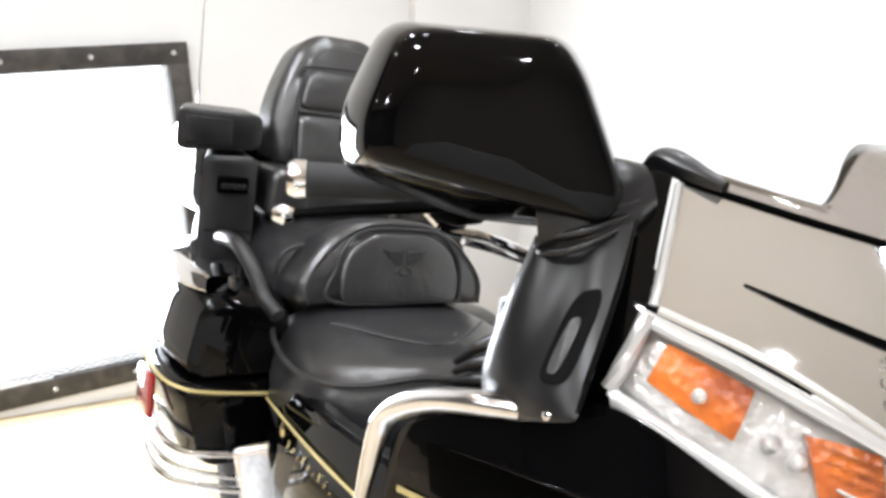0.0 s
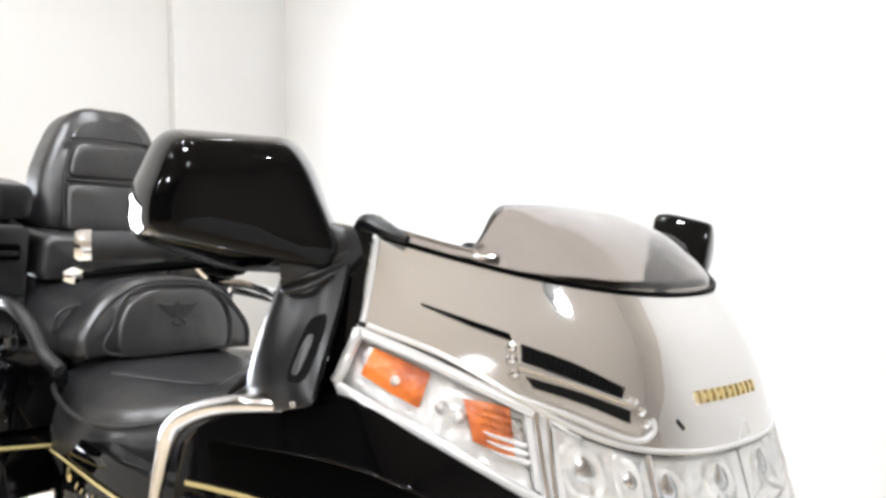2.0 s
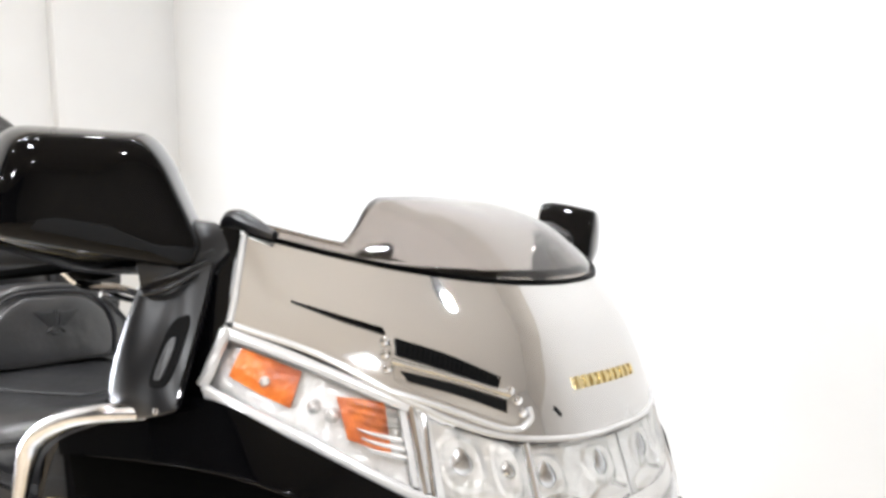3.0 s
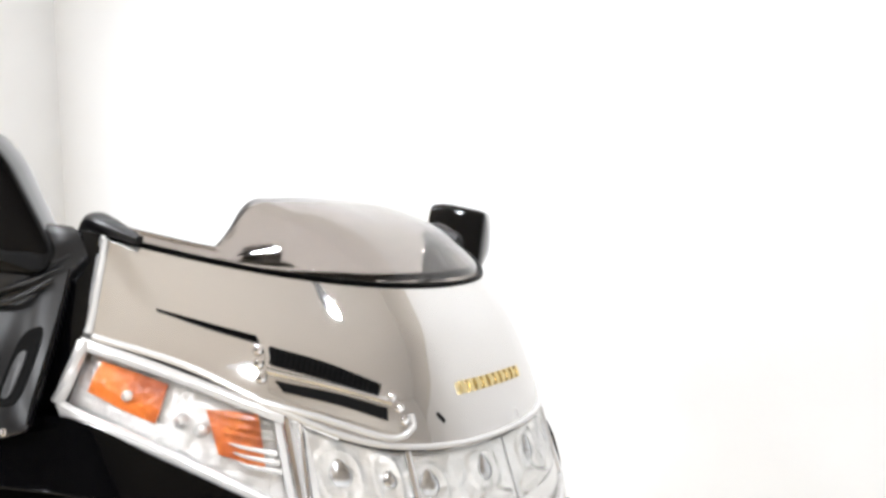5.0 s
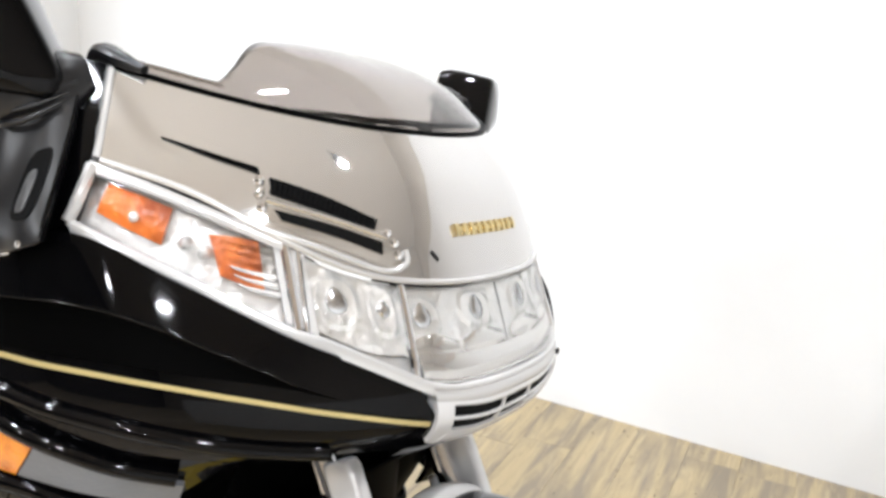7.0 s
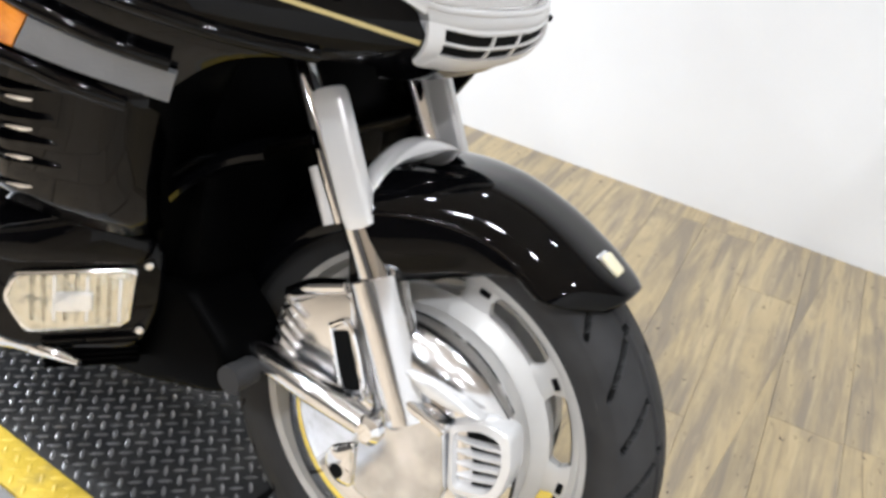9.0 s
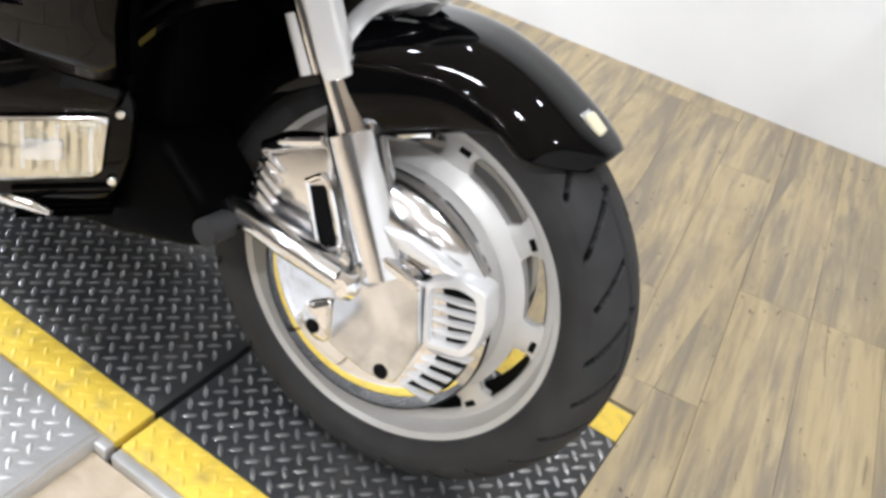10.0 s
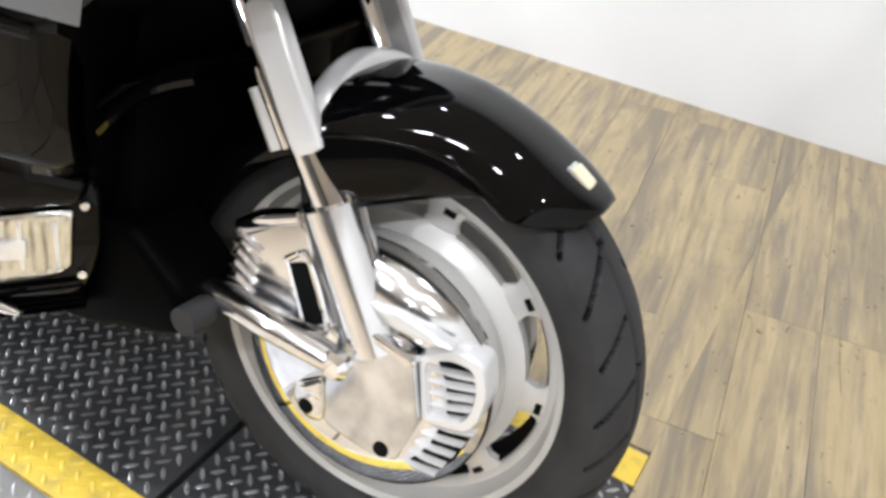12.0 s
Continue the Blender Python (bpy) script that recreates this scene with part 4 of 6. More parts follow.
        for q, h in ((0.46, -0.0105), (0.42, -0.0060), (0.22, -0.0040), (0.05, -0.0045)):
            size = 0.025 if ra > 0.02 else 0.017
            cap.append([skin_at(ac + size * q * math.cos(w), zc + size * q * 0.95 * math.sin(w) * (1 + 0.4 * max(0, math.sin(w)) ** 5), h) for w in np.linspace(0, 2 * math.pi, 16, endpoint=False)])
        put("bulb_cap", loft(cap), BRUSHED, cell)
        for k in range(3):
            az = ac + ra * (-0.6 + 0.6 * k)
            put("lens_flute", skin_tube([(az - 0.002, zc - rz * 1.05), (az, zc - rz * 0.9), (az + 0.003, zc - rz * 0.55)], 0.0018, -0.004, 6, 6), CLEAR, cell)
    for lo_line, hi_line in (([(-0.160, 0.886), (-0.13, 0.878), (-0.092, 0.883)], [(-0.160, 0.897), (-0.126, 0.906), (-0.092, 0.897)]), ([(-0.084, 0.883), (-0.045, 0.876), (-0.010, 0.882)], [(-0.084, 0.896), (-0.045, 0.905), (-0.010, 0.896)])):
        put("lamp_mirror", patch(lo_line, hi_line, 20, 5, -0.0085, 0.003, 0.003), PEARL, lamps)
part("lamp_floor", patch(both([(-0.148, 0.860), (-0.074, 0.854), (0, 0.853)]), both([(-0.148, 0.890), (-0.074, 0.884), (0, 0.883)]), 40, 4, -0.006, 0.003, 0.003), PEARL, lamps)
lens = part("lamp_lens", patch(both([(a, z + 0.003) for a, z in LAMP_BOT]), both([(a, z - 0.002) for a, z in LAMP_TOP]), 100, 8, 0.0, 0.003), CLEAR, lamps, "clear lens across all the lamps")
lens.visible_shadow = False

# chin grille below the headlamps: pearl band, silver frame round a slotted opening, black underside
band = part("nose_band", patch(both([(-0.138, 0.840), (-0.07, 0.833), (0, 0.832)]), both([(-0.146, 0.857), (-0.074, 0.851), (0, 0.850)]), 60, 4, 0.001, 0.015, 0.003), BEZEL, bike, "silver band between headlamps and grille")
chin = part("chin_grille", patch(both([(-0.118, 0.808), (-0.06, 0.800), (0, 0.798)]), both([(-0.126, 0.839), (-0.06, 0.832), (0, 0.831)]), 40, 3, -0.0012, 0.003), BLACKHOLE, bike, "silver framed chin grille with dark slots")
part("frame_top", patch(both([(-0.124, 0.836), (-0.06, 0.829), (0, 0.828)]), both([(-0.139, 0.842), (-0.07, 0.835), (0, 0.834)]), 60, 3, 0.0022, 0.018, 0.001), SILVER, chin)
part("frame_bottom", patch(both([(-0.126, 0.794), (-0.06, 0.786), (0, 0.784)]), both([(-0.117, 0.809), (-0.06, 0.801), (0, 0.799)]), 60, 3, 0.0022, 0.018, 0.002), SILVER, chin)
twice("frame_end", lambda: patch([(-0.137, 0.797), (-0.127, 0.794), (-0.115, 0.793)], [(-0.140, 0.842), (-0.130, 0.841), (-0.119, 0.840)], 8, 6, 0.0028, 0.018, 0.001), SILVER, chin)
part("grille_bar", skin_tube(both([(-0.120, 0.8215), (-0.06, 0.8145), (0, 0.8130)]), 0.0022, 0.0, 40), SILVER, chin)
for a in (-0.030, 0.030):
    part("grille_bar", skin_tube([(a, 0.800), (a, 0.814), (a, 0.830)], 0.0022, 0.0, 8), SILVER, chin)
part("chin_underside", patch(both([(-0.145, 0.768), (-0.07, 0.764), (0, 0.763)]), both([(-0.142, 0.795), (-0.07, 0.787), (0, 0.785)]), 60, 4, -0.003, 0.02), BLACK, bike, "gloss black underside of the nose")
part("trim_screw", moved(spun([(0, 0.003), (0.004, 0.002), (0.005, 0)], 12, axis="x"), Matrix.Translation(skin_at(0.146, 0.838, 0.004))), BLACKHOLE, chin)

# side vents in the cowl
for s in (1, -1):
    def put(name, bm, mat, parent, label=""):
        return part(name, bm if s > 0 else moved(mirrored(bm), Matrix.Translation((-0.008, -0.006, 0))), mat, parent, label)
    vent = put("side_vent", patch([(-0.271, 1.009), (-0.25, 1.000), (-0.20, 0.983), (-0.158, 0.968)], [(-0.262, 1.0475), (-0.235, 1.040), (-0.19, 1.024), (-0.148, 1.000)], 24, 6, 0.0015, 0.006, 0.002), PEARL, fairing, "side vent with two dark slots")
    put("vent_mesh", patch([(-0.262, 1.031), (-0.21, 1.016), (-0.172, 1.001)], [(-0.257, 1.046), (-0.21, 1.032), (-0.166, 1.013)], 16, 3, 0.005, 0.003), BLACKHOLE, vent)
    put("vent_slot", patch([(-0.259, 1.009), (-0.21, 0.996), (-0.168, 0.981)], [(-0.263, 1.018), (-0.21, 1.006), (-0.165, 0.992)], 16, 3, 0.005, 0.003), BLACKHOLE, vent)
    for k in range(22):
        f = k / 21
        a = -0.258 + 0.09 * f
        put("mesh_wire", skin_tube([(a - 0.004, 1.0325 - 0.030 * f), (a + 0.003, 1.0445 - 0.032 * f)], 0.0009, 0.006, 3, 5), SATIN, vent)
    put("vent_bar", skin_tube([(-0.268, 1.026), (-0.21, 1.0115), (-0.160, 0.9965)], 0.0030, 0.005, 24), PEARL, vent)
    put("vent_lip", skin_tube([(-0.277, 1.0), (-0.23, 0.986), (-0.17, 0.966), (-0.143, 0.972), (-0.140, 0.985)], 0.0032, 0.002, 30), BEZEL, vent)
    put("vent_crease", patch([(-0.340, 1.0740), (-0.302, 1.0605), (-0.264, 1.0495)], [(-0.340, 1.0748), (-0.302, 1.0648), (-0.264, 1.0550)], 24, 3, 0.0026, 0.004), SATIN, vent, "dark tapering crease behind the vent")
    for a, z in ((-0.268, 1.043), (-0.272, 1.032), (-0.274, 1.020), (-0.158, 1.000), (-0.152, 0.991), (-0.150, 0.980)):
        put("vent_stud", moved(spun([(0, 0.004), (0.0035, 0.003), (0.005, 0)], 12, axis="x"), Matrix.Translation(skin_at(a, z, 0.003)) @ Matrix.Rotation(radians(-55), 4, "Z")), CHROME, vent)

part("paint_chip", patch([(-0.108, 0.981), (-0.101, 0.973)], [(-0.106, 0.984), (-0.099, 0.976)], 4, 2, 0.0012, 0.001), BLACKHOLE, fairing, "small dark chip in the paint")
# maker's badge as plain gold blocks
badge = part("badge", skin_tube([(-0.066, 1.0015), (0, 1.0015), (0.066, 1.0015)], 0.0016, 0.001, 20, 6), GOLDCHROME, fairing, "gold plated badge on the nose")
for k in range(5):
    a = -0.055 + 0.0275 * k
    for da in (-0.007, 0.007):
        part("badge_block", patch([(a + da - 0.0028, 0.9955), (a + da + 0.0028, 0.9955)], [(a + da - 0.0028, 1.0075), (a + da + 0.0028, 1.0075)], 3, 2, 0.004, 0.004, 0.001), GOLDCHROME, badge)
    part("badge_block", patch([(a - 0.006, 0.999), (a + 0.006, 0.999)], [(a - 0.006, 1.0035), (a + 0.006, 1.0035)], 3, 2, 0.0035, 0.004), GOLDCHROME, badge)

# black end strips, raised side panels, pinstripes, reflectors
twice("end_strip", lambda: patch([(-0.356, 1.136), (-0.384, 1.095), (-0.411, 1.054), (-0.435, 1.02), (-0.458, 0.990)], [(-0.392, 1.140), (-0.416, 1.095), (-0.445, 1.054), (-0.468, 1.015), (-0.492, 0.980)], 30, 5, 0.001, 0.02), BLACK, bike)
RIDGE = [(-0.64, 0.905), (-0.598, 0.914), (-0.52, 0.924), (-0.447, 0.924), (-0.40, 0.914), (-0.357, 0.898), (-0.32, 0.883), (-0.279, 0.865), (-0.235, 0.850)]
SCOOP = [(-0.64, 0.868), (-0.578, 0.873), (-0.499, 0.876), (-0.427, 0.875), (-0.352, 0.869), (-0.30, 0.863), (-0.279, 0.860), (-0.272, 0.858)]
twice("side_shoulder", lambda: patch(RIDGE, [(-0.64, 0.918), (-0.60, 0.934), (-0.54, 0.952), (-0.452, 0.985), (-0.371, 0.953), (-0.283, 0.909), (-0.236, 0.889)], 60, 8, 0.010, 0.013, 0.0), BLACK, bike, "gloss black shoulder panel")
# flat near-black patch on the skin for the shade of a hollow scoop
twice("scoop_shade", lambda: patch(SCOOP, RIDGE, 50, 4, 0.0006, 0.004), SATIN, bike, "near-black patch painting the scoop's shade under the shoulder panel")
twice("shoulder_edge", lambda: skin_tube([(a, z - 0.001) for a, z in RIDGE[1:8]], [0.0004, 0.0012, 0.0022, 0.002, 0.0006], 0.0105, 60, 10), BLACK, bike, "polished edge of the shoulder panel")
STRIPE = [(-0.690, 0.850), (-0.63, 0.860), (-0.562, 0.866), (-0.445, 0.864), (-0.35, 0.854), (-0.251, 0.839), (-0.146, 0.820)]
twice("pinstripe", lambda: patch([(a, z - 0.0023) for a, z in STRIPE], [(a, z + 0.0023) for a, z in STRIPE], 60, 2, 0.0022, 0.002), GOLD, bike, "gold pinstripe")
part("rub_strip", skin_tube([(-0.695, 0.83), (-0.6, 0.834), (-0.45, 0.820), (-0.33, 0.803), (-0.24, 0.795)], 0.0085, 0.0, 50, 12), BLACK, bike)
part("lower_ledge", skin_tube([(-0.62, 0.815), (-0.51, 0.796), (-0.42, 0.777), (-0.355, 0.765)], 0.009, 0.004, 40, 12), BLACK, bike)
part("lower_ledge", skin_tube([(-0.60, 0.740), (-0.49, 0.735), (-0.42, 0.720), (-0.355, 0.706)], 0.010, 0.004, 40, 12), BLACK, bike)
part("side_reflector", patch([(-0.575, 0.757), (-0.53, 0.753), (-0.492, 0.748)], [(-0.585, 0.801), (-0.55, 0.795), (-0.505, 0.785)], 12, 4, 0.006, 0.006, 0.002), MARKER, bike, "amber side marker")
part("side_reflector", patch([(-0.490, 0.748), (-0.40, 0.733), (-0.320, 0.716)], [(-0.503, 0.785), (-0.42, 0.769), (-0.338, 0.753)], 20, 4, 0.006, 0.006, 0.001), GREYREFL, bike, "grey reflector strip")
# chrome edging of the cowl's rear top corner
twice("cowl_edging", lambda: tube([(-0.340, -0.392, 0.966), (-0.372, -0.413, 0.961), (-0.425, -0.418, 0.944), (-0.470, -0.420, 0.921), (-0.497, -0.420, 0.897), (-0.510, -0.420, 0.86), (-0.520, -0.420, 0.80), (-0.526, -0.420, 0.70)], [0.011, 0.012, 0.013, 0.013, 0.011, 0.009, 0.007, 0.006], 44, 12, 0.8), POLISH, bike, "chrome edging along the cowl's rear edge")

# windshield, low and smoked, with side wings
def shield_row(a):
    zt = float(np.interp(abs(a), [-p[0] for p in UP_TOP[::-1]], [p[1] for p in UP_TOP[::-1]]))
    base = skin_at(a, zt + 0.004, -0.002)
    f = min(max((0.248 - abs(a)) / 0.125, 0), 1)
    f = (1 - (1 - f) ** 1.6) if f < 1 else 1.0
    h = 0.030 * min(1, (0.36 - abs(a)) / 0.03 + 0.2) + (0.150 - 1.15 * a * a) * f
    return base, h


rings = []
for k in range(97):
    a = -0.35 + 0.70 * k / 96
    base, h = shield_row(a)
    ring = []
    for j in range(11):
        q = j / 10
        d = Vector((-0.885, 0.04 * math.copysign(min(abs(a) / 0.2, 1), a), 0.465)).normalized()
        p = base + d * h * q + Vector((0.35, 0, 0.9)) * 0.014 * math.sin(math.pi * q) * (h / 0.16)
        ring.append(p)
    rings.append(ring)
shield = part("windshield", loft(rings, closed=False), SMOKE, bike, "low smoked acrylic windshield", smooth=60)
m = shield.modifiers.new("thick", "SOLIDIFY")
m.thickness, m.offset = 0.004, 0
shield.visible_shadow = False
twice("shield_ear", lambda: tube([(-0.296, -0.292, 1.134), (-0.322, -0.299, 1.141), (-0.344, -0.300, 1.145), (-0.360, -0.299, 1.134)], [0.006, 0.013, 0.015, 0.010], 14, 12, 0.7), TRIM, bike)
# inner dash, dark, below the shield
bm = loft([[(-0.20, y, 1.06 - 0.1 * y * y) for y in np.linspace(-0.235, 0.235, 9)], [(-0.34, y, 1.075 - 0.1 * y * y) for y in np.linspace(-0.30, 0.30, 9)], [(-0.52, y, 1.00) for y in np.linspace(-0.30, 0.30, 9)], [(-0.56, y, 0.86) for y in np.linspace(-0.28, 0.28, 9)]], closed=False)
dash = part("dashboard", bm, PLASTIC, bike, "dark moulded dashboard")
m = dash.modifiers.new("thick", "SOLIDIFY")
m.thickness = 0.01
# mirrors
UO = Vector((-0.56, -0.83, 0))
NO = Vector((0.83, -0.56, 0))
MC = Vector((-0.385, -0.440, 0))
FULL = [(.099, 1.108), (.103, 1.152), (.078, 1.220), (-.054, 1.224), (-.076, 1.200), (-.116, 1.116), (-.096, 1.086), (.0, 1.082)]
FACE = [(.070, 1.122), (.073, 1.150), (.056, 1.210), (-.046, 1.214), (-.064, 1.194), (-.103, 1.120), (-.092, 1.100), (-.01, 1.110)]


FAR = Matrix.Translation((-0.342, 0.435, 1.124)) @ Matrix.Rotation(radians(-12), 4, "Z") @ Matrix.Scale(0.86, 4) @ Matrix.Translation((0.385, -0.440, -1.152))


def mirror_ring(outline, n, scale=1.0, rad=0.022):
    c = Vector((0.0, 1.15))
    pts = [c + (Vector(p) - c) * scale for p in outline]
    return [MC + UO * q[0] + NO * n + Vector((0, 0, q[1])) for q in rounded([tuple(p) for p in pts], rad, 5)]


def mirror_shell():
    mixed = lambda f: [(p[0] * (1 - f) + q[0] * f, p[1] * (1 - f) + q[1] * f) for p, q in zip(FULL, FACE)]
    return loft([mirror_ring(FULL, -0.085, 0.93), mirror_ring(FULL, -0.080, 0.97), mirror_ring(FULL, -0.066, 1.0), mirror_ring(mixed(0.10), -0.045), mirror_ring(mixed(0.45), -0.018), mirror_ring(mixed(0.78), 0.004), mirror_ring(mixed(0.93), 0.011), mirror_ring(FACE, 0.0155, 0.985), mirror_ring(FACE, 0.018, 0.93), mirror_ring(FACE, 0.0215, 0.7), mirror_ring(FACE, 0.024, 0.3)])


housings = [part("mirror_housing", mirror_shell(), BLACK, bike, "gloss black mirror housing"), part("mirror_housing", moved(mirrored(mirror_shell()), FAR), BLACK, bike, "gloss black mirror housing, folded a little")]
part("mirror_glass", loft([mirror_ring(FULL, -0.0852, 0.9), mirror_ring(FULL, -0.0875, 0.9)]), CHROME, housings[0], "mirror glass")
part("mirror_glass", moved(mirrored(loft([mirror_ring(FULL, -0.0852, 0.9), mirror_ring(FULL, -0.0875, 0.9)])), FAR), CHROME, housings[1])
twice("mirror_stem", lambda: tube([(-0.368, -0.392, 1.098), (-0.352, -0.370, 1.104), (-0.340, -0.345, 1.116), (-0.334, -0.326, 1.124)], [0.020, 0.024, 0.022, 0.014], 16, 16, 1.4), TRIM, bike, "dark ribbed rubber mirror boot")
for k in range(3):
    twice("boot_fold", lambda: tube([(-0.362 + 0.002 * k, -0.390, 1.076 + 0.008 * k), (-0.350, -0.396 + 0.004 * k, 1.075 + 0.011 * k), (-0.330, -0.386 + 0.006 * k, 1.082 + 0.012 * k), (-0.318, -0.362 + 0.008 * k, 1.098 + 0.010 * k)], [0.0012, 0.0030, 0.0032, 0.0015], 20, 10), TRIM, bike)


# cheek panel under the mirror
CHEEK_FRONT = curve_points([(-0.332, -0.331, 1.136), (-0.307, -0.363, 1.065), (-0.291, -0.393, 1.000), (-0.286, -0.402, 0.980)], 40)
CHEEK_REAR = curve_points([(-0.364, -0.388, 1.082), (-0.368, -0.402, 1.035), (-0.378, -0.407, 0.985), (-0.390, -0.395, 0.945)], 40)


def cheek_at(u, q, lift=0.0):
    """u runs down the panel, q from its front edge to its rear edge."""
    k = min(max(u, 0.0), 1.0) * 39
    i = min(int(k), 38)
    f = CHEEK_FRONT[i].lerp(CHEEK_FRONT[i + 1], k - i)
    r = CHEEK_REAR[i].lerp(CHEEK_REAR[i + 1], k - i)
    return f.lerp(r, q) + Vector((0.6, -0.8, 0)) * (0.012 * math.sin(math.pi * q) - 0.006 * math.exp(-((q - 0.55) / 0.26) ** 2) + lift)


def cheek():
    rings = []
    for i in range(20):
        u = i / 19
        r = cheek_at(u, 1.0)
        rings.append([cheek_at(u, 0.0) + Vector((-0.012, 0.012, 0))] + [cheek_at(u, j / 14) for j in range(15)] + [r + Vector((-0.012, 0.006, 0)), r + Vector((-0.012, 0.03, 0))])
    return loft(rings, closed=False)


cheeks = twice("cheek_panel", cheek, TRIM, bike, "satin dark moulded panel below the mirror")
for ob in cheeks:
    m = ob.modifiers.new("thick", "SOLIDIFY")
    m.thickness, m.offset = 0.003, 0


def cheek_oval(u, q, ru, rq, slant, steps):
    """A rounded, slanting opening that lies on the cheek panel; steps: rows of (size, lift)."""
    rings = []
    for size, lift in steps:
        ring = []
        for w in np.linspace(0, 2 * math.pi, 28, endpoint=False):
            cu, cq = (math.copysign(abs(v) ** 0.6, v) * size for v in (math.sin(w), math.cos(w)))
            ring.append(cheek_at(u + ru * cu, q + rq * cq + slant * cu, lift))
        rings.append(ring)
    return loft(rings)


twice("air_duct", lambda: cheek_oval(0.50, 0.27, 0.150, 0.135, 0.035, ((1.14, -0.002), (1.10, 0.0030), (1.0, 0.0032), (0.95, 0.0026), (0.1, 0.0026))), BLACKHOLE, cheeks[0], "oval air duct")
part("duct_flap", cheek_oval(0.52, 0.30, 0.100, 0.065, 0.030, ((1.0, 0.001), (0.96, 0.0040), (0.5, 0.0046), (0.1, 0.0046))), EDGEGREY, cheeks[0], "grey duct flap")
twice("cheek_edge", lambda: tube([cheek_at(0.10 + 0.09 * k, 0.0) for k in range(10)], [0.0012, 0.0024, 0.0024, 0.0015], 30, 8), BLACK, cheeks[0], "polished front edge of the cheek panel")
part("cheek_screw", moved(spun([(0, 0.0022), (0.0030, 0.0016), (0.0040, 0)], 12, axis="y"), Matrix.Translation(cheek_at(0.93, 0.26, 0.001)) @ Matrix.Diagonal((1, -1, 1, 1))), CHROME, cheeks[0], "small bright screw head")


# ---- lower body, guards and cornering lamps ----
def cowl_ring(x, half, z0, z1, r=0.05):
    pts = rounded([(-half, z0), (half, z0), (half, z1), (-half, z1)], r, 4)
    return [(x, p[0], p[1]) for p in pts]


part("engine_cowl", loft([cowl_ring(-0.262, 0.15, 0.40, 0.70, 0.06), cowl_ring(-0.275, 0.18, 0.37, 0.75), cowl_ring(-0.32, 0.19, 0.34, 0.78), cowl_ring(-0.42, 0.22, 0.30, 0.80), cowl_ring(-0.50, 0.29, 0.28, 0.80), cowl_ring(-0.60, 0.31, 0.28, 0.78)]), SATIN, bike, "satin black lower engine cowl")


def arch():
    rings = []
    for k in range(15):
        th = radians(112 + 58 * k / 14)
        ring = []
        for r, y in ((0.375, -0.225), (0.379, -0.231), (0.385, -0.231), (0.392, -0.224), (0.40, -0.20)):
            ring.append((r * math.cos(th), y, 0.32 + r * math.sin(th)))
        rings.append(ring)
    return loft(rings, closed=False)


part("inner_arch", arch(), BLACK, bike, "black inner wheel arch lip")
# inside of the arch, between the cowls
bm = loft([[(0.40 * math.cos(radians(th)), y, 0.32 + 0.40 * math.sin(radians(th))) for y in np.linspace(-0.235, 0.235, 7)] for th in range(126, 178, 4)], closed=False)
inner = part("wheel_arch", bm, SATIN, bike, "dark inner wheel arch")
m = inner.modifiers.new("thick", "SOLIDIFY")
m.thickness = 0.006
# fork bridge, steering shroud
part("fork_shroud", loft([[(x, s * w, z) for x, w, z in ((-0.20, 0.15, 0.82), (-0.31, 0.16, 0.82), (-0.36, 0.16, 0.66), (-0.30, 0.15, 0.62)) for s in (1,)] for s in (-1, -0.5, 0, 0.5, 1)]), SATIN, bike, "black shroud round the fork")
part("fork_brace", steered(tube([(-0.090, -0.118, 0.605), (-0.10, -0.085, 0.634), (-0.112, 0.0, 0.650), (-0.10, 0.085, 0.634), (-0.090, 0.118, 0.605)], [0.016, 0.019, 0.020, 0.019, 0.016], 40, 14, 1.0)), SILVER, bike, "arched chrome fork brace")
# cornering lamp on each side
def corner_frame():
    c, u, w = Vector((-0.362, -0.289, 0.420)), Vector((-0.735, -0.68, -0.06)).normalized(), Vector((0, 0, 1))
    return c, u, (u.cross(w)).normalized(), w


def corner_piece(outline, lo, hi, bevel=0.003, rnd=0.012, swell=0.0):
    c, u, n, w = corner_frame()
    if n.dot(Vector((0.6, -0.8, 0))) < 0:
        n = -n
    b = slab(rounded(outline, rnd), lo, hi, "xz", bevel, 3, swell)
    mat = Matrix((( u.x, n.x, w.x, c.x), (u.y, n.y, w.y, c.y), (u.z, n.z, w.z, c.z), (0, 0, 0, 1)))
    return moved(b, mat)


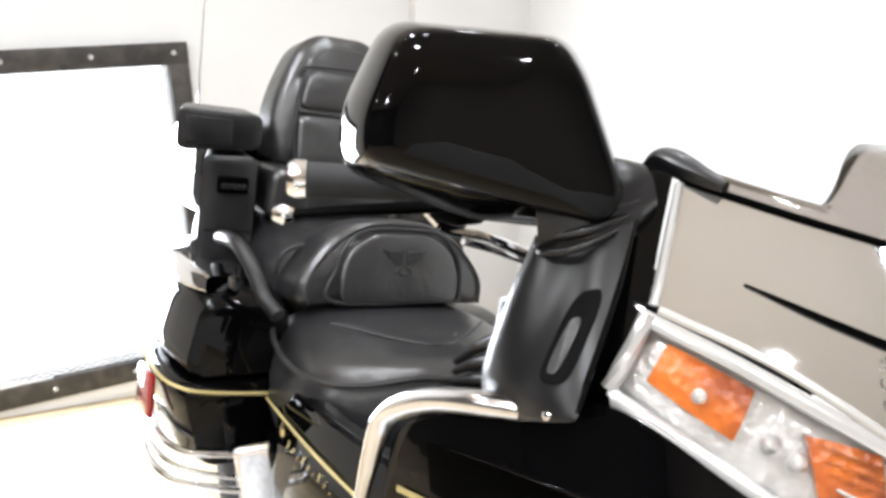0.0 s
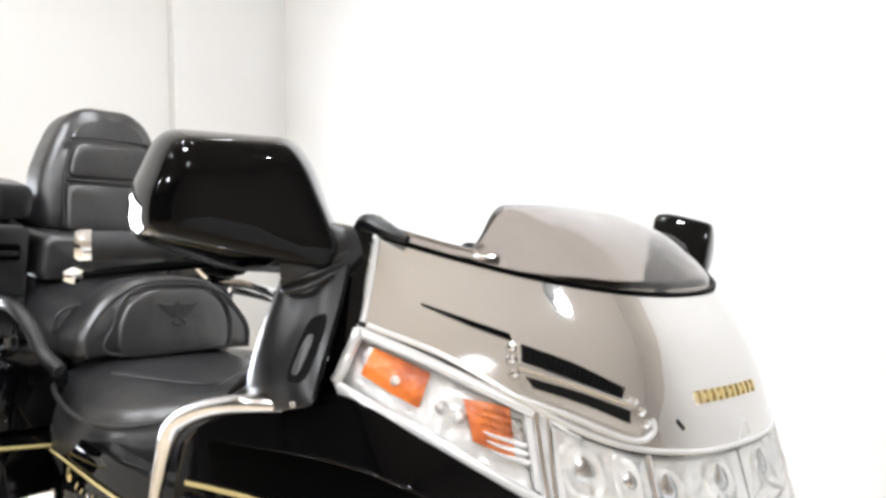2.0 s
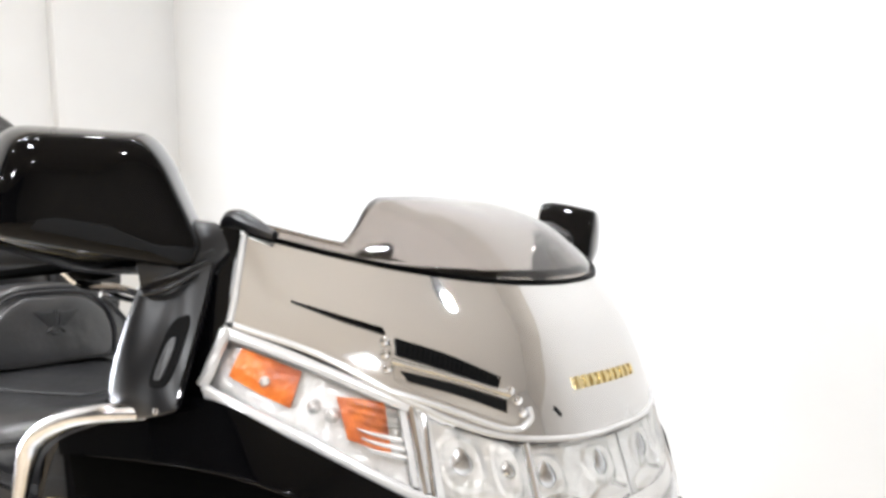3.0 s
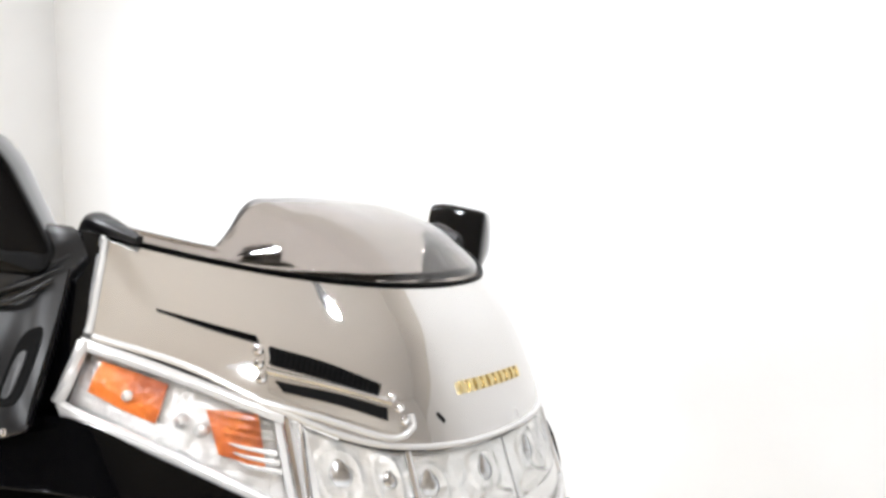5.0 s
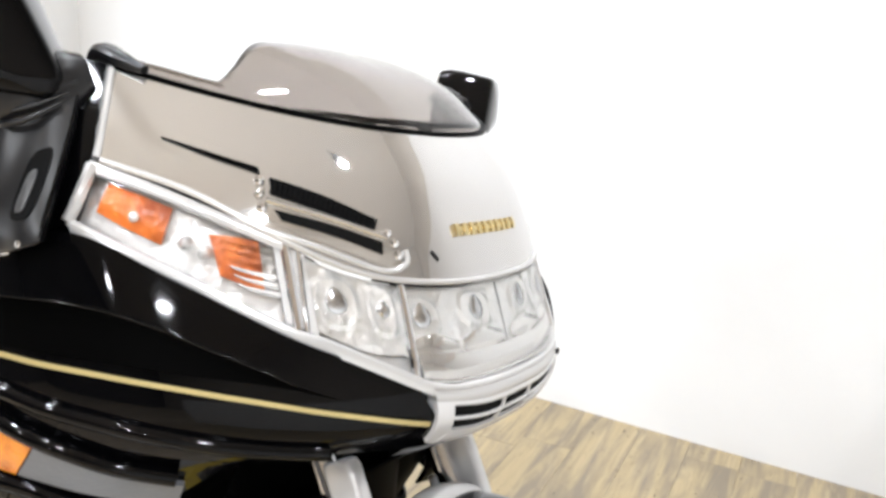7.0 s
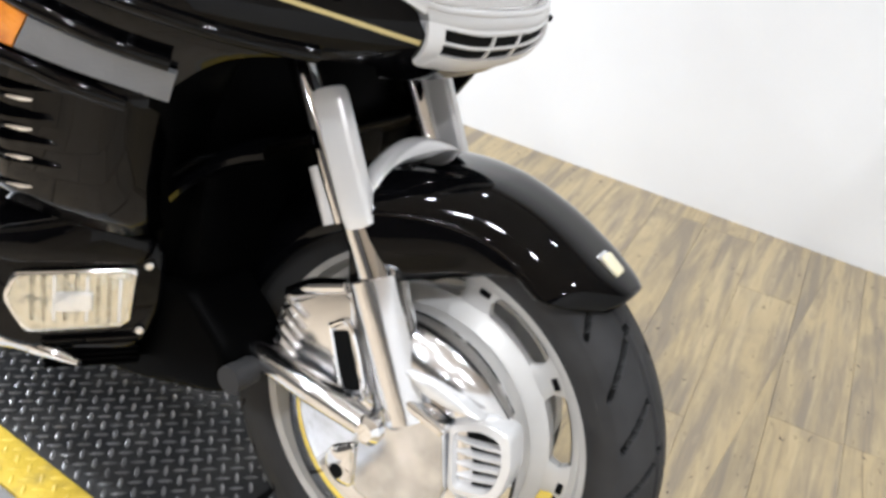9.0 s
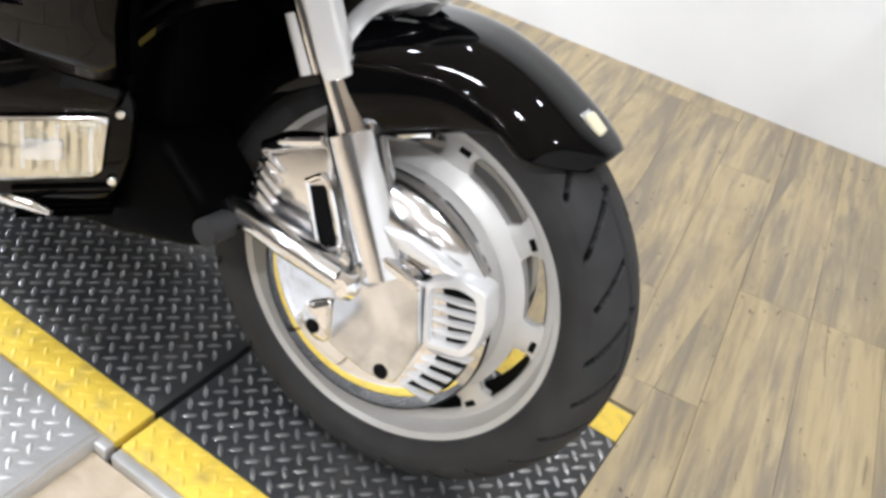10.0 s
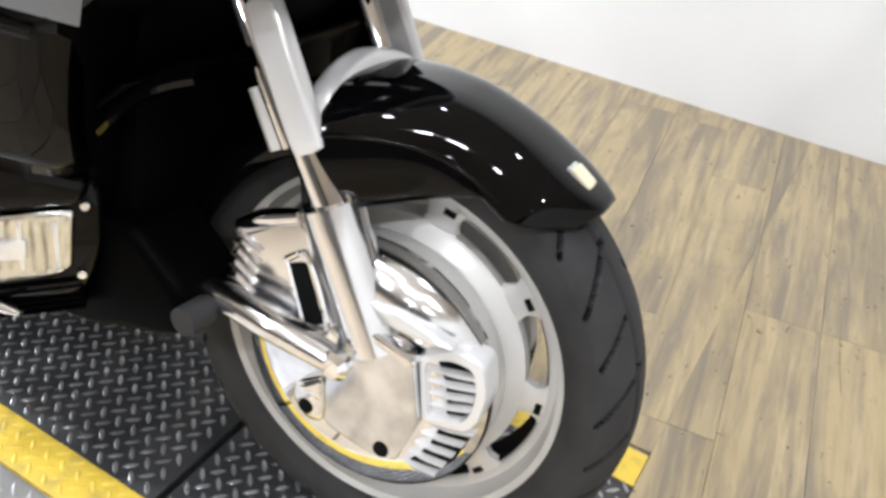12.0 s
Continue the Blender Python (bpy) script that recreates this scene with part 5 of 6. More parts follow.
LENS = [(-0.066, 0.046), (0.066, 0.034), (0.078, 0.0), (0.055, -0.042), (-0.060, -0.028)]
grow = lambda pts, k: [(p[0] * k, p[1] * k + 0.0) for p in pts]
for s in (1, -1):
    def put(name, bm, mat, parent, label=""):
        return part(name, bm if s > 0 else mirrored(bm), mat, parent, label)
    unit = put("cornering_lamp", corner_piece(grow(LENS, 1.10), -0.10, 0.006, 0.006), CHROME, bike, "chrome framed cornering lamp with a ribbed clear lens")
    put("bowl", corner_piece(grow(LENS, 0.98), 0.0, 0.0085, 0.001), CREAM, unit)
    put("bulb", corner_piece([(-0.022, 0.018), (0.022, 0.016), (0.022, -0.012), (-0.022, -0.010)], 0.005, 0.012, 0.003, 0.006), HEADBOWL, unit)
    ln = put("lens", corner_piece(grow(LENS, 1.0), 0.010, 0.016, 0.003, 0.012, 0.003), CLEAR, unit)
    ln.visible_shadow = False
    for k in range(9):
        fx = -0.052 + 0.0125 * k
        put("lens_flute", corner_piece([(fx - 0.0022, 0.036), (fx + 0.0022, 0.036), (fx + 0.0022, -0.024), (fx - 0.0022, -0.024)], 0.0085, 0.0112, 0.001, 0.001), CLEAR if k % 3 else HEADBOWL, unit)
    shell = put("lamp_shell", corner_piece([(-0.100, 0.085), (0.02, 0.100), (0.12, 0.08), (0.13, -0.04), (0.07, -0.080), (-0.08, -0.075), (-0.105, 0.0)], -0.10, -0.002, 0.014, 0.03), BLACK, unit, "gloss black lamp shell")
    put("hood", corner_piece([(-0.085, 0.058), (0.085, 0.050), (0.12, 0.085), (0.0, 0.120), (-0.09, 0.090)], -0.08, 0.014, 0.014, 0.02), BLACK, unit)
    for px, pz in ((-0.083, 0.052), (-0.076, -0.040)):
        put("screw", corner_piece([(px + 0.006 * math.cos(q), pz + 0.006 * math.sin(q)) for q in np.linspace(0, 2 * math.pi, 10, endpoint=False)], -0.01, 0.004, 0.002, 0.001), CHROME, unit)
    for k in range(6):
        put("grille_fin", corner_piece([(-0.075, -0.046 - 0.010 * k), (0.04, -0.058 - 0.010 * k), (0.04, -0.061 - 0.010 * k), (-0.075, -0.049 - 0.010 * k)], -0.05, 0.002 - 0.003 * k, 0.001, 0.001), SATIN, unit)
    put("guard_trim", tube([(-0.56, -0.345, 0.300), (-0.466, -0.315, 0.330), (-0.40, -0.305, 0.338), (-0.345, -0.295, 0.338)], [0.020, 0.019, 0.014, 0.004], 24, 12, 0.9), CHROME, unit, "chrome guard trim")
part("belly_pan", loft([cowl_ring(-0.27, 0.12, 0.37, 0.42, 0.02), cowl_ring(-0.33, 0.17, 0.32, 0.42, 0.04), cowl_ring(-0.45, 0.23, 0.28, 0.42, 0.05), cowl_ring(-0.62, 0.27, 0.26, 0.42, 0.05)]), SATIN, bike, "black belly pan")
twice("lower_lip", lambda: slab(rounded([(-0.166, 0.350), (-0.200, 0.330), (-0.245, 0.312), (-0.346, 0.280), (-0.46, 0.262), (-0.46, 0.44), (-0.25, 0.46), (-0.180, 0.405)], 0.014), -0.115, -0.214, "xz", 0.018, 4), SATIN, bike, "dark lower lip of the engine cowl")
part("rubber_damper", spun([(0, 0.012), (0.014, 0.012), (0.018, 0.008), (0.018, -0.030), (0, -0.030)], 24, (-0.166, -0.190, 0.374)), RUBBER, bike, "dark rubber damper behind the wheel")
def baffle():
    rows = []
    for z, x in ((0.76, -0.215), (0.71, -0.234), (0.65, -0.256), (0.60, -0.272), (0.52, -0.295), (0.44, -0.312), (0.38, -0.325)):
        h = float(np.interp(z, (0.38, 0.44, 0.52, 0.60, 0.65, 0.76), (0.185, 0.195, 0.215, 0.262, 0.285, 0.292)))
        rows.append([(x - 0.06, -h + 0.17, z), (x - 0.012, -h + 0.09, z), (x - 0.002, -h + 0.035, z), (x, -h, z), (x - 0.006, -h - 0.011, z), (x - 0.03, -h - 0.018, z), (x - 0.14, -h - 0.028, z)])
    return loft(rows, closed=False)


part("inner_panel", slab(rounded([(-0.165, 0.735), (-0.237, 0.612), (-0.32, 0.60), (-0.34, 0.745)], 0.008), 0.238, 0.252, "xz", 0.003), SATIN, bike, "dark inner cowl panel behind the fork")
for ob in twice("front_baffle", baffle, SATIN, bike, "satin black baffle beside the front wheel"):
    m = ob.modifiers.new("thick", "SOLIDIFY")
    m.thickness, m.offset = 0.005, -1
# louvred side of the lower cowl, with bright tips
for k in range(4):
    zz = 0.688 - 0.032 * k
    for made in twice("side_louvre", lambda: tube([(-0.352, -0.366, zz), (-0.42, -0.378, zz - 0.008), (-0.56, -0.372, zz - 0.020)], [0.004, 0.009, 0.010], 14, 10, 0.6), BLACK, bike):
        pass
    twice("louvre_tip", lambda: tube([(-0.340, -0.362, zz + 0.001), (-0.350, -0.368, zz), (-0.366, -0.374, zz - 0.001)], [0.002, 0.0045, 0.002], 8, 8, 0.7), CHROME, bike)
def lower_panel():
    rows = []
    for z, dx, dy in ((0.724, 0.004, -0.004), (0.70, 0.0, 0.0), (0.66, -0.008, 0.0), (0.61, -0.018, 0.004), (0.565, -0.024, 0.012), (0.54, -0.030, 0.024)):
        rows.append([(x + dx, y + dy, z) for x, y in ((-0.246, -0.262), (-0.238, -0.288), (-0.246, -0.306), (-0.275, -0.324), (-0.32, -0.343), (-0.38, -0.358), (-0.46, -0.367))])
    return loft(rows, closed=False)


for ob in twice("lower_panel", lower_panel, BLACK, bike, "gloss black panel below the reflector"):
    m = ob.modifiers.new("thick", "SOLIDIFY")
    m.thickness, m.offset = 0.004, -1
# amber marker on the fender tip
mk = steered(block((0.030, 0.022, 0.011), (0.1790, -0.006, 0.6130), (0, 32, 0), 0.004, 3))
part("fender_lamp", mk, material("cream_lens", (0.72, 0.66, 0.45), 0.15, coat=0.5), bike, "small clear fender marker lamp")
part("fender_lamp_frame", steered(block((0.040, 0.030, 0.006), (0.1780, -0.006, 0.6105), (0, 32, 0), 0.003, 2)), BRUSHED, bike, "dull metal frame of the fender lamp")
def fender_crease():
    line = []
    for th in range(60, 112, 4):
        g = min(max((th - 74) / 40, 0), 1)
        wid = 0.086 + 0.050 * g * g * (3 - 2 * g)
        r = 0.3492 - 0.0065 * max(0.0, min(1.0, (85 - th) / 20)) - 0.050
        a = radians(th)
        line.append((r * math.cos(a), 0.0015 - wid, 0.32 + r * math.sin(a)))
    return steered(tube(line, [0.001, 0.0030, 0.0032, 0.0032, 0.003], 50, 10))


twice("fender_crease", fender_crease, BLACK, fender)

# ---- seats, trunk and bags ----
def cushion(outline, x_back, x_front, swell, rad, tilt=0.0, pivot=(0, 0, 0), bevel=0.03):
    b = slab(rounded(outline, rad, 6), x_back, x_front, "yz", bevel, 4, swell)
    if tilt:
        moved(b, Matrix.Translation(pivot) @ Matrix.Rotation(radians(tilt), 4, "Y") @ Matrix.Translation(-Vector(pivot)))
    return b


def yz_line(points, x, radius, mat, parent, name="piping", n=60, tilt=0.0, pivot=(0, 0, 0)):
    b = tube([(x, p[0], p[1]) for p in points], radius, n, 8)
    if tilt:
        moved(b, Matrix.Translation(pivot) @ Matrix.Rotation(radians(tilt), 4, "Y") @ Matrix.Translation(-Vector(pivot)))
    return part(name, b, mat, parent)


# passenger backrest
rest = part("passenger_backrest", cushion([(-0.150, 1.00), (0.150, 1.00), (0.160, 1.07), (0.152, 1.14), (0.128, 1.205), (0.100, 1.262), (0.055, 1.292), (-0.055, 1.292), (-0.100, 1.262), (-0.128, 1.205), (-0.152, 1.14), (-0.160, 1.07)], -1.70, -1.605, 0.012, 0.05, -10, (-1.6, 0, 1.0)), LEATHER, bike, "black leather passenger backrest")
part("rest_panel", cushion([(-0.104, 1.122), (0.104, 1.122), (0.098, 1.165), (0.082, 1.203), (-0.082, 1.203), (-0.098, 1.165)], -1.63, -1.586, 0.004, 0.018, -10, (-1.6, 0, 1.0), 0.010), LEATHER, rest)
part("rest_panel", cushion([(-0.112, 1.00), (0.112, 1.00), (0.106, 1.108), (-0.106, 1.108)], -1.63, -1.586, 0.006, 0.020, -10, (-1.6, 0, 1.0), 0.012), LEATHER, rest)
yz_line([(-0.112, 1.01), (-0.112, 1.11), (-0.100, 1.18), (-0.085, 1.212), (0.085, 1.212), (0.100, 1.18), (0.112, 1.11), (0.112, 1.01)], -1.596, 0.0036, PIPING, rest, tilt=-10, pivot=(-1.6, 0, 1.0))
yz_line([(-0.106, 1.115), (0.0, 1.113), (0.106, 1.115)], -1.594, 0.0036, PIPING, rest, tilt=-10, pivot=(-1.6, 0, 1.0))
part("rest_wing", cushion([(-0.20, 0.90), (-0.11, 0.90), (-0.10, 1.0), (-0.19, 1.0)], -1.66, -1.50, 0.008, 0.025, 0, (0, 0, 0), 0.02), LEATHER, rest)
part("rest_wing", cushion([(0.11, 0.90), (0.20, 0.90), (0.19, 1.0), (0.10, 1.0)], -1.66, -1.50, 0.008, 0.025, 0, (0, 0, 0), 0.02), LEATHER, rest)
part("lumbar", cushion([(-0.115, 0.90), (0.115, 0.90), (0.112, 1.0), (-0.112, 1.0)], -1.66, -1.515, 0.008, 0.02, 0, (0, 0, 0), 0.018), LEATHER, rest)
part("rest_wing", cushion([(0.085, 1.205), (0.125, 1.165), (0.205, 1.125), (0.215, 1.0), (0.10, 0.99), (0.10, 1.10)], -1.68, -1.555, 0.010, 0.03, -4, (-1.6, 0, 1.0), 0.03), LEATHER, rest)


rest.location = (0.0, 0.024, 0.006)


def seat_ring(x, half, top, low, dish=0.0, lip=0.5):
    out = []
    for q in np.linspace(0, math.pi, 17):
        c, s = math.cos(q), math.sin(q)
        y = half * math.copysign(abs(c) ** 0.6, c)
        out.append((x, y, low + (top - low) * (s ** 0.68) - dish * (s ** 3)))
    out += [(x, -half * 0.7, low - 0.06), (x, half * 0.7, low - 0.06)]
    return out


pseat = part("passenger_seat", loft([seat_ring(-1.28, 0.13, 0.850, 0.79), seat_ring(-1.31, 0.185, 0.880, 0.79, 0.004), seat_ring(-1.40, 0.205, 0.900, 0.79, 0.012), seat_ring(-1.50, 0.205, 0.915, 0.80, 0.010), seat_ring(-1.60, 0.19, 0.93, 0.80)]), LEATHER, bike, "black leather passenger seat")
yz_line([(-0.20, 0.83), (-0.19, 0.868), (-0.14, 0.885), (0, 0.886), (0.14, 0.885), (0.19, 0.868), (0.20, 0.83)], -1.345, 0.004, PIPING, pseat)
# rider's backrest with its stitched panel
BK = [(-0.197, 0.797), (0.197, 0.797), (0.197, 0.840), (0.170, 0.880), (0.132, 0.922), (0.076, 0.951), (0.0, 0.958), (-0.076, 0.951), (-0.132, 0.922), (-0.170, 0.880), (-0.197, 0.840)]
TILT, PIV = -9, (-1.24, 0, 0.8)
rback = part("rider_backrest", cushion(BK, -1.345, -1.240, 0.012, 0.03, TILT, PIV, 0.026), LEATHER, bike, "black leather rider backrest with stitched crest")
PANEL = [(-0.122, 0.800), (0.122, 0.800), (0.124, 0.856), (0.106, 0.900), (0.062, 0.930), (-0.062, 0.930), (-0.106, 0.900), (-0.124, 0.856)]
part("back_panel", cushion(PANEL, -1.26, -1.224, 0.005, 0.03, TILT, PIV, 0.010), LEATHER, rback)
yz_line([(p[0] * 1.05, p[1] + 0.004) for p in (PANEL[0], *PANEL[:0:-1])][::-1] + [(0.129, 0.805)], -1.231, 0.0038, PIPING, rback, n=90, tilt=TILT, pivot=PIV)
yz_line([(-0.178, 0.80), (-0.178, 0.842), (-0.154, 0.880), (-0.118, 0.915), (-0.068, 0.940), (0, 0.946), (0.068, 0.940), (0.118, 0.915), (0.154, 0.880), (0.178, 0.842), (0.178, 0.80)], -1.238, 0.003, PIPING, rback, n=80, tilt=TILT, pivot=PIV)
for s in (-1, 1):
    for k in range(5):
        yz_line([(s * 0.006, 0.894 - 0.005 * k), (s * (0.024 - 0.0025 * k), 0.895 - 0.005 * k), (s * (0.043 - 0.006 * k), 0.899 - 0.006 * k)], -1.219, 0.0026, PIPING, rback, "crest_stitch", 8, TILT, PIV)
    yz_line([(s * 0.004, 0.869), (s * 0.012, 0.864), (s * 0.017, 0.859)], -1.219, 0.0026, PIPING, rback, "crest_stitch", 8, TILT, PIV)
yz_line([(0, 0.901), (0, 0.886), (0, 0.868)], -1.219, 0.0048, PIPING, rback, "crest_stitch", 8, TILT, PIV)
yz_line([(-0.010, 0.858), (0, 0.855), (0.010, 0.858)], -1.219, 0.0026, PIPING, rback, "crest_stitch", 8, TILT, PIV)
# rider's seat
rseat = part("rider_seat", loft([seat_ring(-1.34, 0.190, 0.80, 0.655), seat_ring(-1.29, 0.215, 0.803, 0.645, 0.004), seat_ring(-1.22, 0.240, 0.803, 0.635, 0.010), seat_ring(-1.14, 0.252, 0.800, 0.620, 0.016), seat_ring(-1.07, 0.246, 0.797, 0.615, 0.016), seat_ring(-1.02, 0.222, 0.797, 0.617, 0.012), seat_ring(-0.985, 0.188, 0.800, 0.623, 0.008), seat_ring(-0.955, 0.152, 0.806, 0.635, 0.004), seat_ring(-0.91, 0.122, 0.820, 0.655), seat_ring(-0.84, 0.102, 0.842, 0.72), seat_ring(-0.77, 0.090, 0.862, 0.75), seat_ring(-0.735, 0.07, 0.855, 0.77)]), LEATHER, bike, "black leather rider seat, worn and creased", smooth=70)
twice("piping", lambda: tube([(-1.30, -0.214, 0.752), (-1.22, -0.240, 0.745), (-1.14, -0.253, 0.738), (-1.07, -0.249, 0.735), (-1.015, -0.224, 0.737), (-0.978, -0.188, 0.745), (-0.95, -0.153, 0.758), (-0.905, -0.124, 0.778), (-0.84, -0.104, 0.798), (-0.775, -0.091, 0.822)], 0.005, 60, 8), PIPING, rseat)
part("seat_seam", tube([(-1.17, -0.16, 0.786), (-1.09, -0.09, 0.783), (-1.035, -0.03, 0.785), (-1.075, 0.04, 0.782), (-1.16, 0.14, 0.786)], 0.0022, 40, 6), PIPING, rseat)
# shelter behind the fairing: tank cover between dash and seat
part("tank_cover", loft([cowl_ring(-0.50, 0.18, 0.60, 0.90, 0.06), cowl_ring(-0.60, 0.17, 0.58, 0.89, 0.06), cowl_ring(-0.75, 0.15, 0.56, 0.86, 0.06), cowl_ring(-0.88, 0.15, 0.54, 0.78, 0.05)]), BLACK, bike, "gloss black tank cover")
for k in range(3):
    twice("tank_moulding", lambda: tube([(-0.56, -0.176, 0.950 - 0.027 * k), (-0.66, -0.166, 0.917 - 0.027 * k), (-0.735, -0.158, 0.882 - 0.022 * k), (-0.81, -0.142, 0.836 - 0.014 * k)], [0.012, 0.011, 0.009, 0.005], 20, 10), TRIM, bike, "dark tank moulding")
# side covers with pinstripe and script bars
def side_cover():
    rows = []
    for x, y, zt, zb in ((-0.60, -0.26, 0.74, 0.34), (-0.75, -0.262, 0.73, 0.34), (-0.95, -0.262, 0.715, 0.36), (-1.10, -0.255, 0.71, 0.38), (-1.24, -0.23, 0.72, 0.42)):
        rows.append([(x, y + 0.040, zt - 0.008), (x, y + 0.014, zt - 0.016), (x, y - 0.003, zt - 0.06), (x, y - 0.006, (zt + zb) / 2), (x, y + 0.01, zb)])
    return loft(rows, closed=False)


for ob in twice("side_cover", side_cover, BLACK, bike, "gloss black side cover"):
    m = ob.modifiers.new("thick", "SOLIDIFY")
    m.thickness = 0.006
twice("pinstripe", lambda: tube([(-1.22, -0.242, 0.640), (-1.14, -0.257, 0.652), (-0.95, -0.269, 0.658), (-0.78, -0.268, 0.660), (-0.64, -0.266, 0.66)], 0.0026, 40, 6), GOLD, bike)
for k in range(9):
    twice("script_bar", lambda: tube([(-1.05 + 0.020 * k, -0.267, 0.625), (-1.044 + 0.020 * k, -0.267, 0.638 - 0.004 * (k % 3))], 0.0014, 4, 6), GOLDCHROME, bike)
twice("crest_badge", lambda: moved(spun([(0, 0.004), (0.006, 0.003), (0.010, 0)], 16, axis="y"), pose(-1.09, -0.262, 0.638) @ Matrix.Diagonal((1, -1, 1.3, 1))), GOLDCHROME, bike)


# saddlebags
def bag_ring(x, y0, y1, z0, z1, r=0.035, lean=0.0, foot=0.0):
    pts = rounded([(y0 + foot, z0), (y1, z0 + 0.01), (y1, z1), (y0 + lean * 1.6, z1)], r, 5)
    return [(x, p[0], p[1]) for p in pts]


for s in (1, -1):
    def put(name, bm, mat, parent, label=""):
        return part(name, bm if s > 0 else mirrored(bm), mat, parent, label)
    bag = put("saddlebag", loft([bag_ring(x, y0, -0.19, z0, 0.66, 0.035, 0.0, 0.045) for x, y0, z0 in ((-1.245, -0.360, 0.525), (-1.255, -0.380, 0.508), (-1.30, -0.395, 0.50), (-1.45, -0.400, 0.50), (-1.65, -0.350, 0.50), (-1.78, -0.29, 0.52))]), BLACK, bike, "gloss black saddlebag")
    low = 0.0 if s > 0 else 0.085
    put("bag_lid", loft([bag_ring(-1.262, -0.355, -0.20, 0.664, 0.79 - low, 0.03, 0.012), bag_ring(-1.272, -0.375, -0.195, 0.664, 0.80 - low, 0.04, 0.015), bag_ring(-1.34, -0.39, -0.19, 0.664, 0.815 - low, 0.05, 0.02), bag_ring(-1.46, -0.395, -0.19, 0.664, 0.82 - low, 0.05, 0.02), bag_ring(-1.65, -0.345, -0.19, 0.664, 0.80 - low, 0.05, 0.02), bag_ring(-1.77, -0.285, -0.20, 0.664, 0.77 - low, 0.04, 0.02)]), BLACK, bag)
    put("bag_stripe", tube([(-1.237, -0.21, 0.640), (-1.240, -0.33, 0.648), (-1.250, -0.38, 0.656), (-1.30, -0.408, 0.666), (-1.45, -0.412, 0.680)], 0.0032, 40, 6), GOLD, bag)
    put("bag_seam", tube([(-1.262, -0.30, 0.668), (-1.270, -0.305, 0.74), (-1.285, -0.305, 0.80)], 0.0022, 12, 6), CHROME, bag)
    put("tail_lens", block((0.09, 0.012, 0.080), (-1.40, -0.402, 0.600), (0, 0, 1), 0.005), RED, bag, "red side lens")
    put("bag_trim", tube([(-1.235, -0.20, 0.530), (-1.24, -0.30, 0.535), (-1.27, -0.372, 0.540), (-1.40, -0.385, 0.542), (-1.65, -0.33, 0.542)], 0.0065, 40, 10), CHROME, bag, "chrome trim under the bag")
    put("bag_guard", tube([(-1.21, -0.22, 0.468), (-1.22, -0.32, 0.486), (-1.26, -0.392, 0.500), (-1.40, -0.40, 0.505), (-1.60, -0.34, 0.505)], 0.0065, 40, 12), CHROME, bag, "chrome guard rail")
    put("bag_guard", tube([(-1.215, -0.22, 0.490), (-1.225, -0.32, 0.506), (-1.265, -0.385, 0.520), (-1.40, -0.395, 0.522), (-1.60, -0.34, 0.522)], 0.005, 40, 10), CHROME, bag)
    put("guard_cover", block((0.025, 0.065, 0.15), (-1.165, -0.262, 0.515), (14, 12, -18), 0.010, 4), CHROME, bag, "chrome guard cover")
    if s > 0:
        put("passenger_rail", tube([(-1.42, -0.284, 0.880), (-1.36, -0.292, 0.890), (-1.30, -0.290, 0.890), (-1.255, -0.276, 0.858), (-1.225, -0.264, 0.818), (-1.185, -0.250, 0.795)], 0.0135, 40, 12), PLASTIC, bike, "dark padded passenger rail")
    # speaker pod, pocket and trunk shoulder
    pod = put("speaker_pod", loft([bag_ring(-1.50, -0.345, -0.205, 1.035, 1.098, 0.02), bag_ring(-1.505, -0.358, -0.195, 1.028, 1.106, 0.02), bag_ring(-1.60, -0.330, -0.19, 1.025, 1.112, 0.02), bag_ring(-1.74, -0.27, -0.19, 1.025, 1.108, 0.02)]), PLASTIC, bike, "dark speaker pod")
    put("speaker_grille", block((0.010, 0.090, 0.050), (-1.500, -0.300, 1.068), (0, -4, 0), 0.004), PLASTIC, pod)
    pocket = put("side_pocket", loft([bag_ring(-1.50, -0.295, -0.20, 0.80, 1.015, 0.018), bag_ring(-1.506, -0.305, -0.195, 0.79, 1.022, 0.018), bag_ring(-1.62, -0.265, -0.19, 0.79, 1.03, 0.018), bag_ring(-1.74, -0.23, -0.19, 0.79, 1.03, 0.018)]), PLASTIC, bike, "dark storage pocket with a latch")
    put("latch", block((0.014, 0.062, 0.034), (-1.499, -0.245, 0.968), (0, 0, 0), 0.005), SATIN, pocket)
    put("latch_pull", block((0.010, 0.050, 0.010), (-1.491, -0.245, 0.966), (0, 0, 0), 0.003), PLASTIC, pocket)
    put("pocket_seam", block((0.004, 0.092, 0.003), (-1.500, -0.248, 0.878), (0, 0, 0), 0.001), BLACKHOLE, pocket)
    if s > 0:
        put("chrome_cap", loft([bag_ring(-1.30, -0.34, -0.28, 0.80, 0.835, 0.012), bag_ring(-1.36, -0.365, -0.26, 0.80, 0.845, 0.016), bag_ring(-1.50, -0.365, -0.25, 0.80, 0.845, 0.016), bag_ring(-1.65, -0.31, -0.25, 0.80, 0.84, 0.016)]), CHROME, bag, "chrome cap on the bag's shoulder")
    put("handgrip", tube([(-0.765, -0.400, 1.068), (-0.73, -0.325, 1.074), (-0.70, -0.26, 1.078)], [0.0195, 0.0185, 0.0185], 16, 20), RUBBER, bike, "black rubber handgrip")
    put("grip_end", tube([(-0.7735, -0.417, 1.0665), (-0.7705, -0.411, 1.067), (-0.7645, -0.399, 1.068)], [0.017, 0.0215, 0.0215], 6, 20), CHROME, bike, "chrome grip end cap")
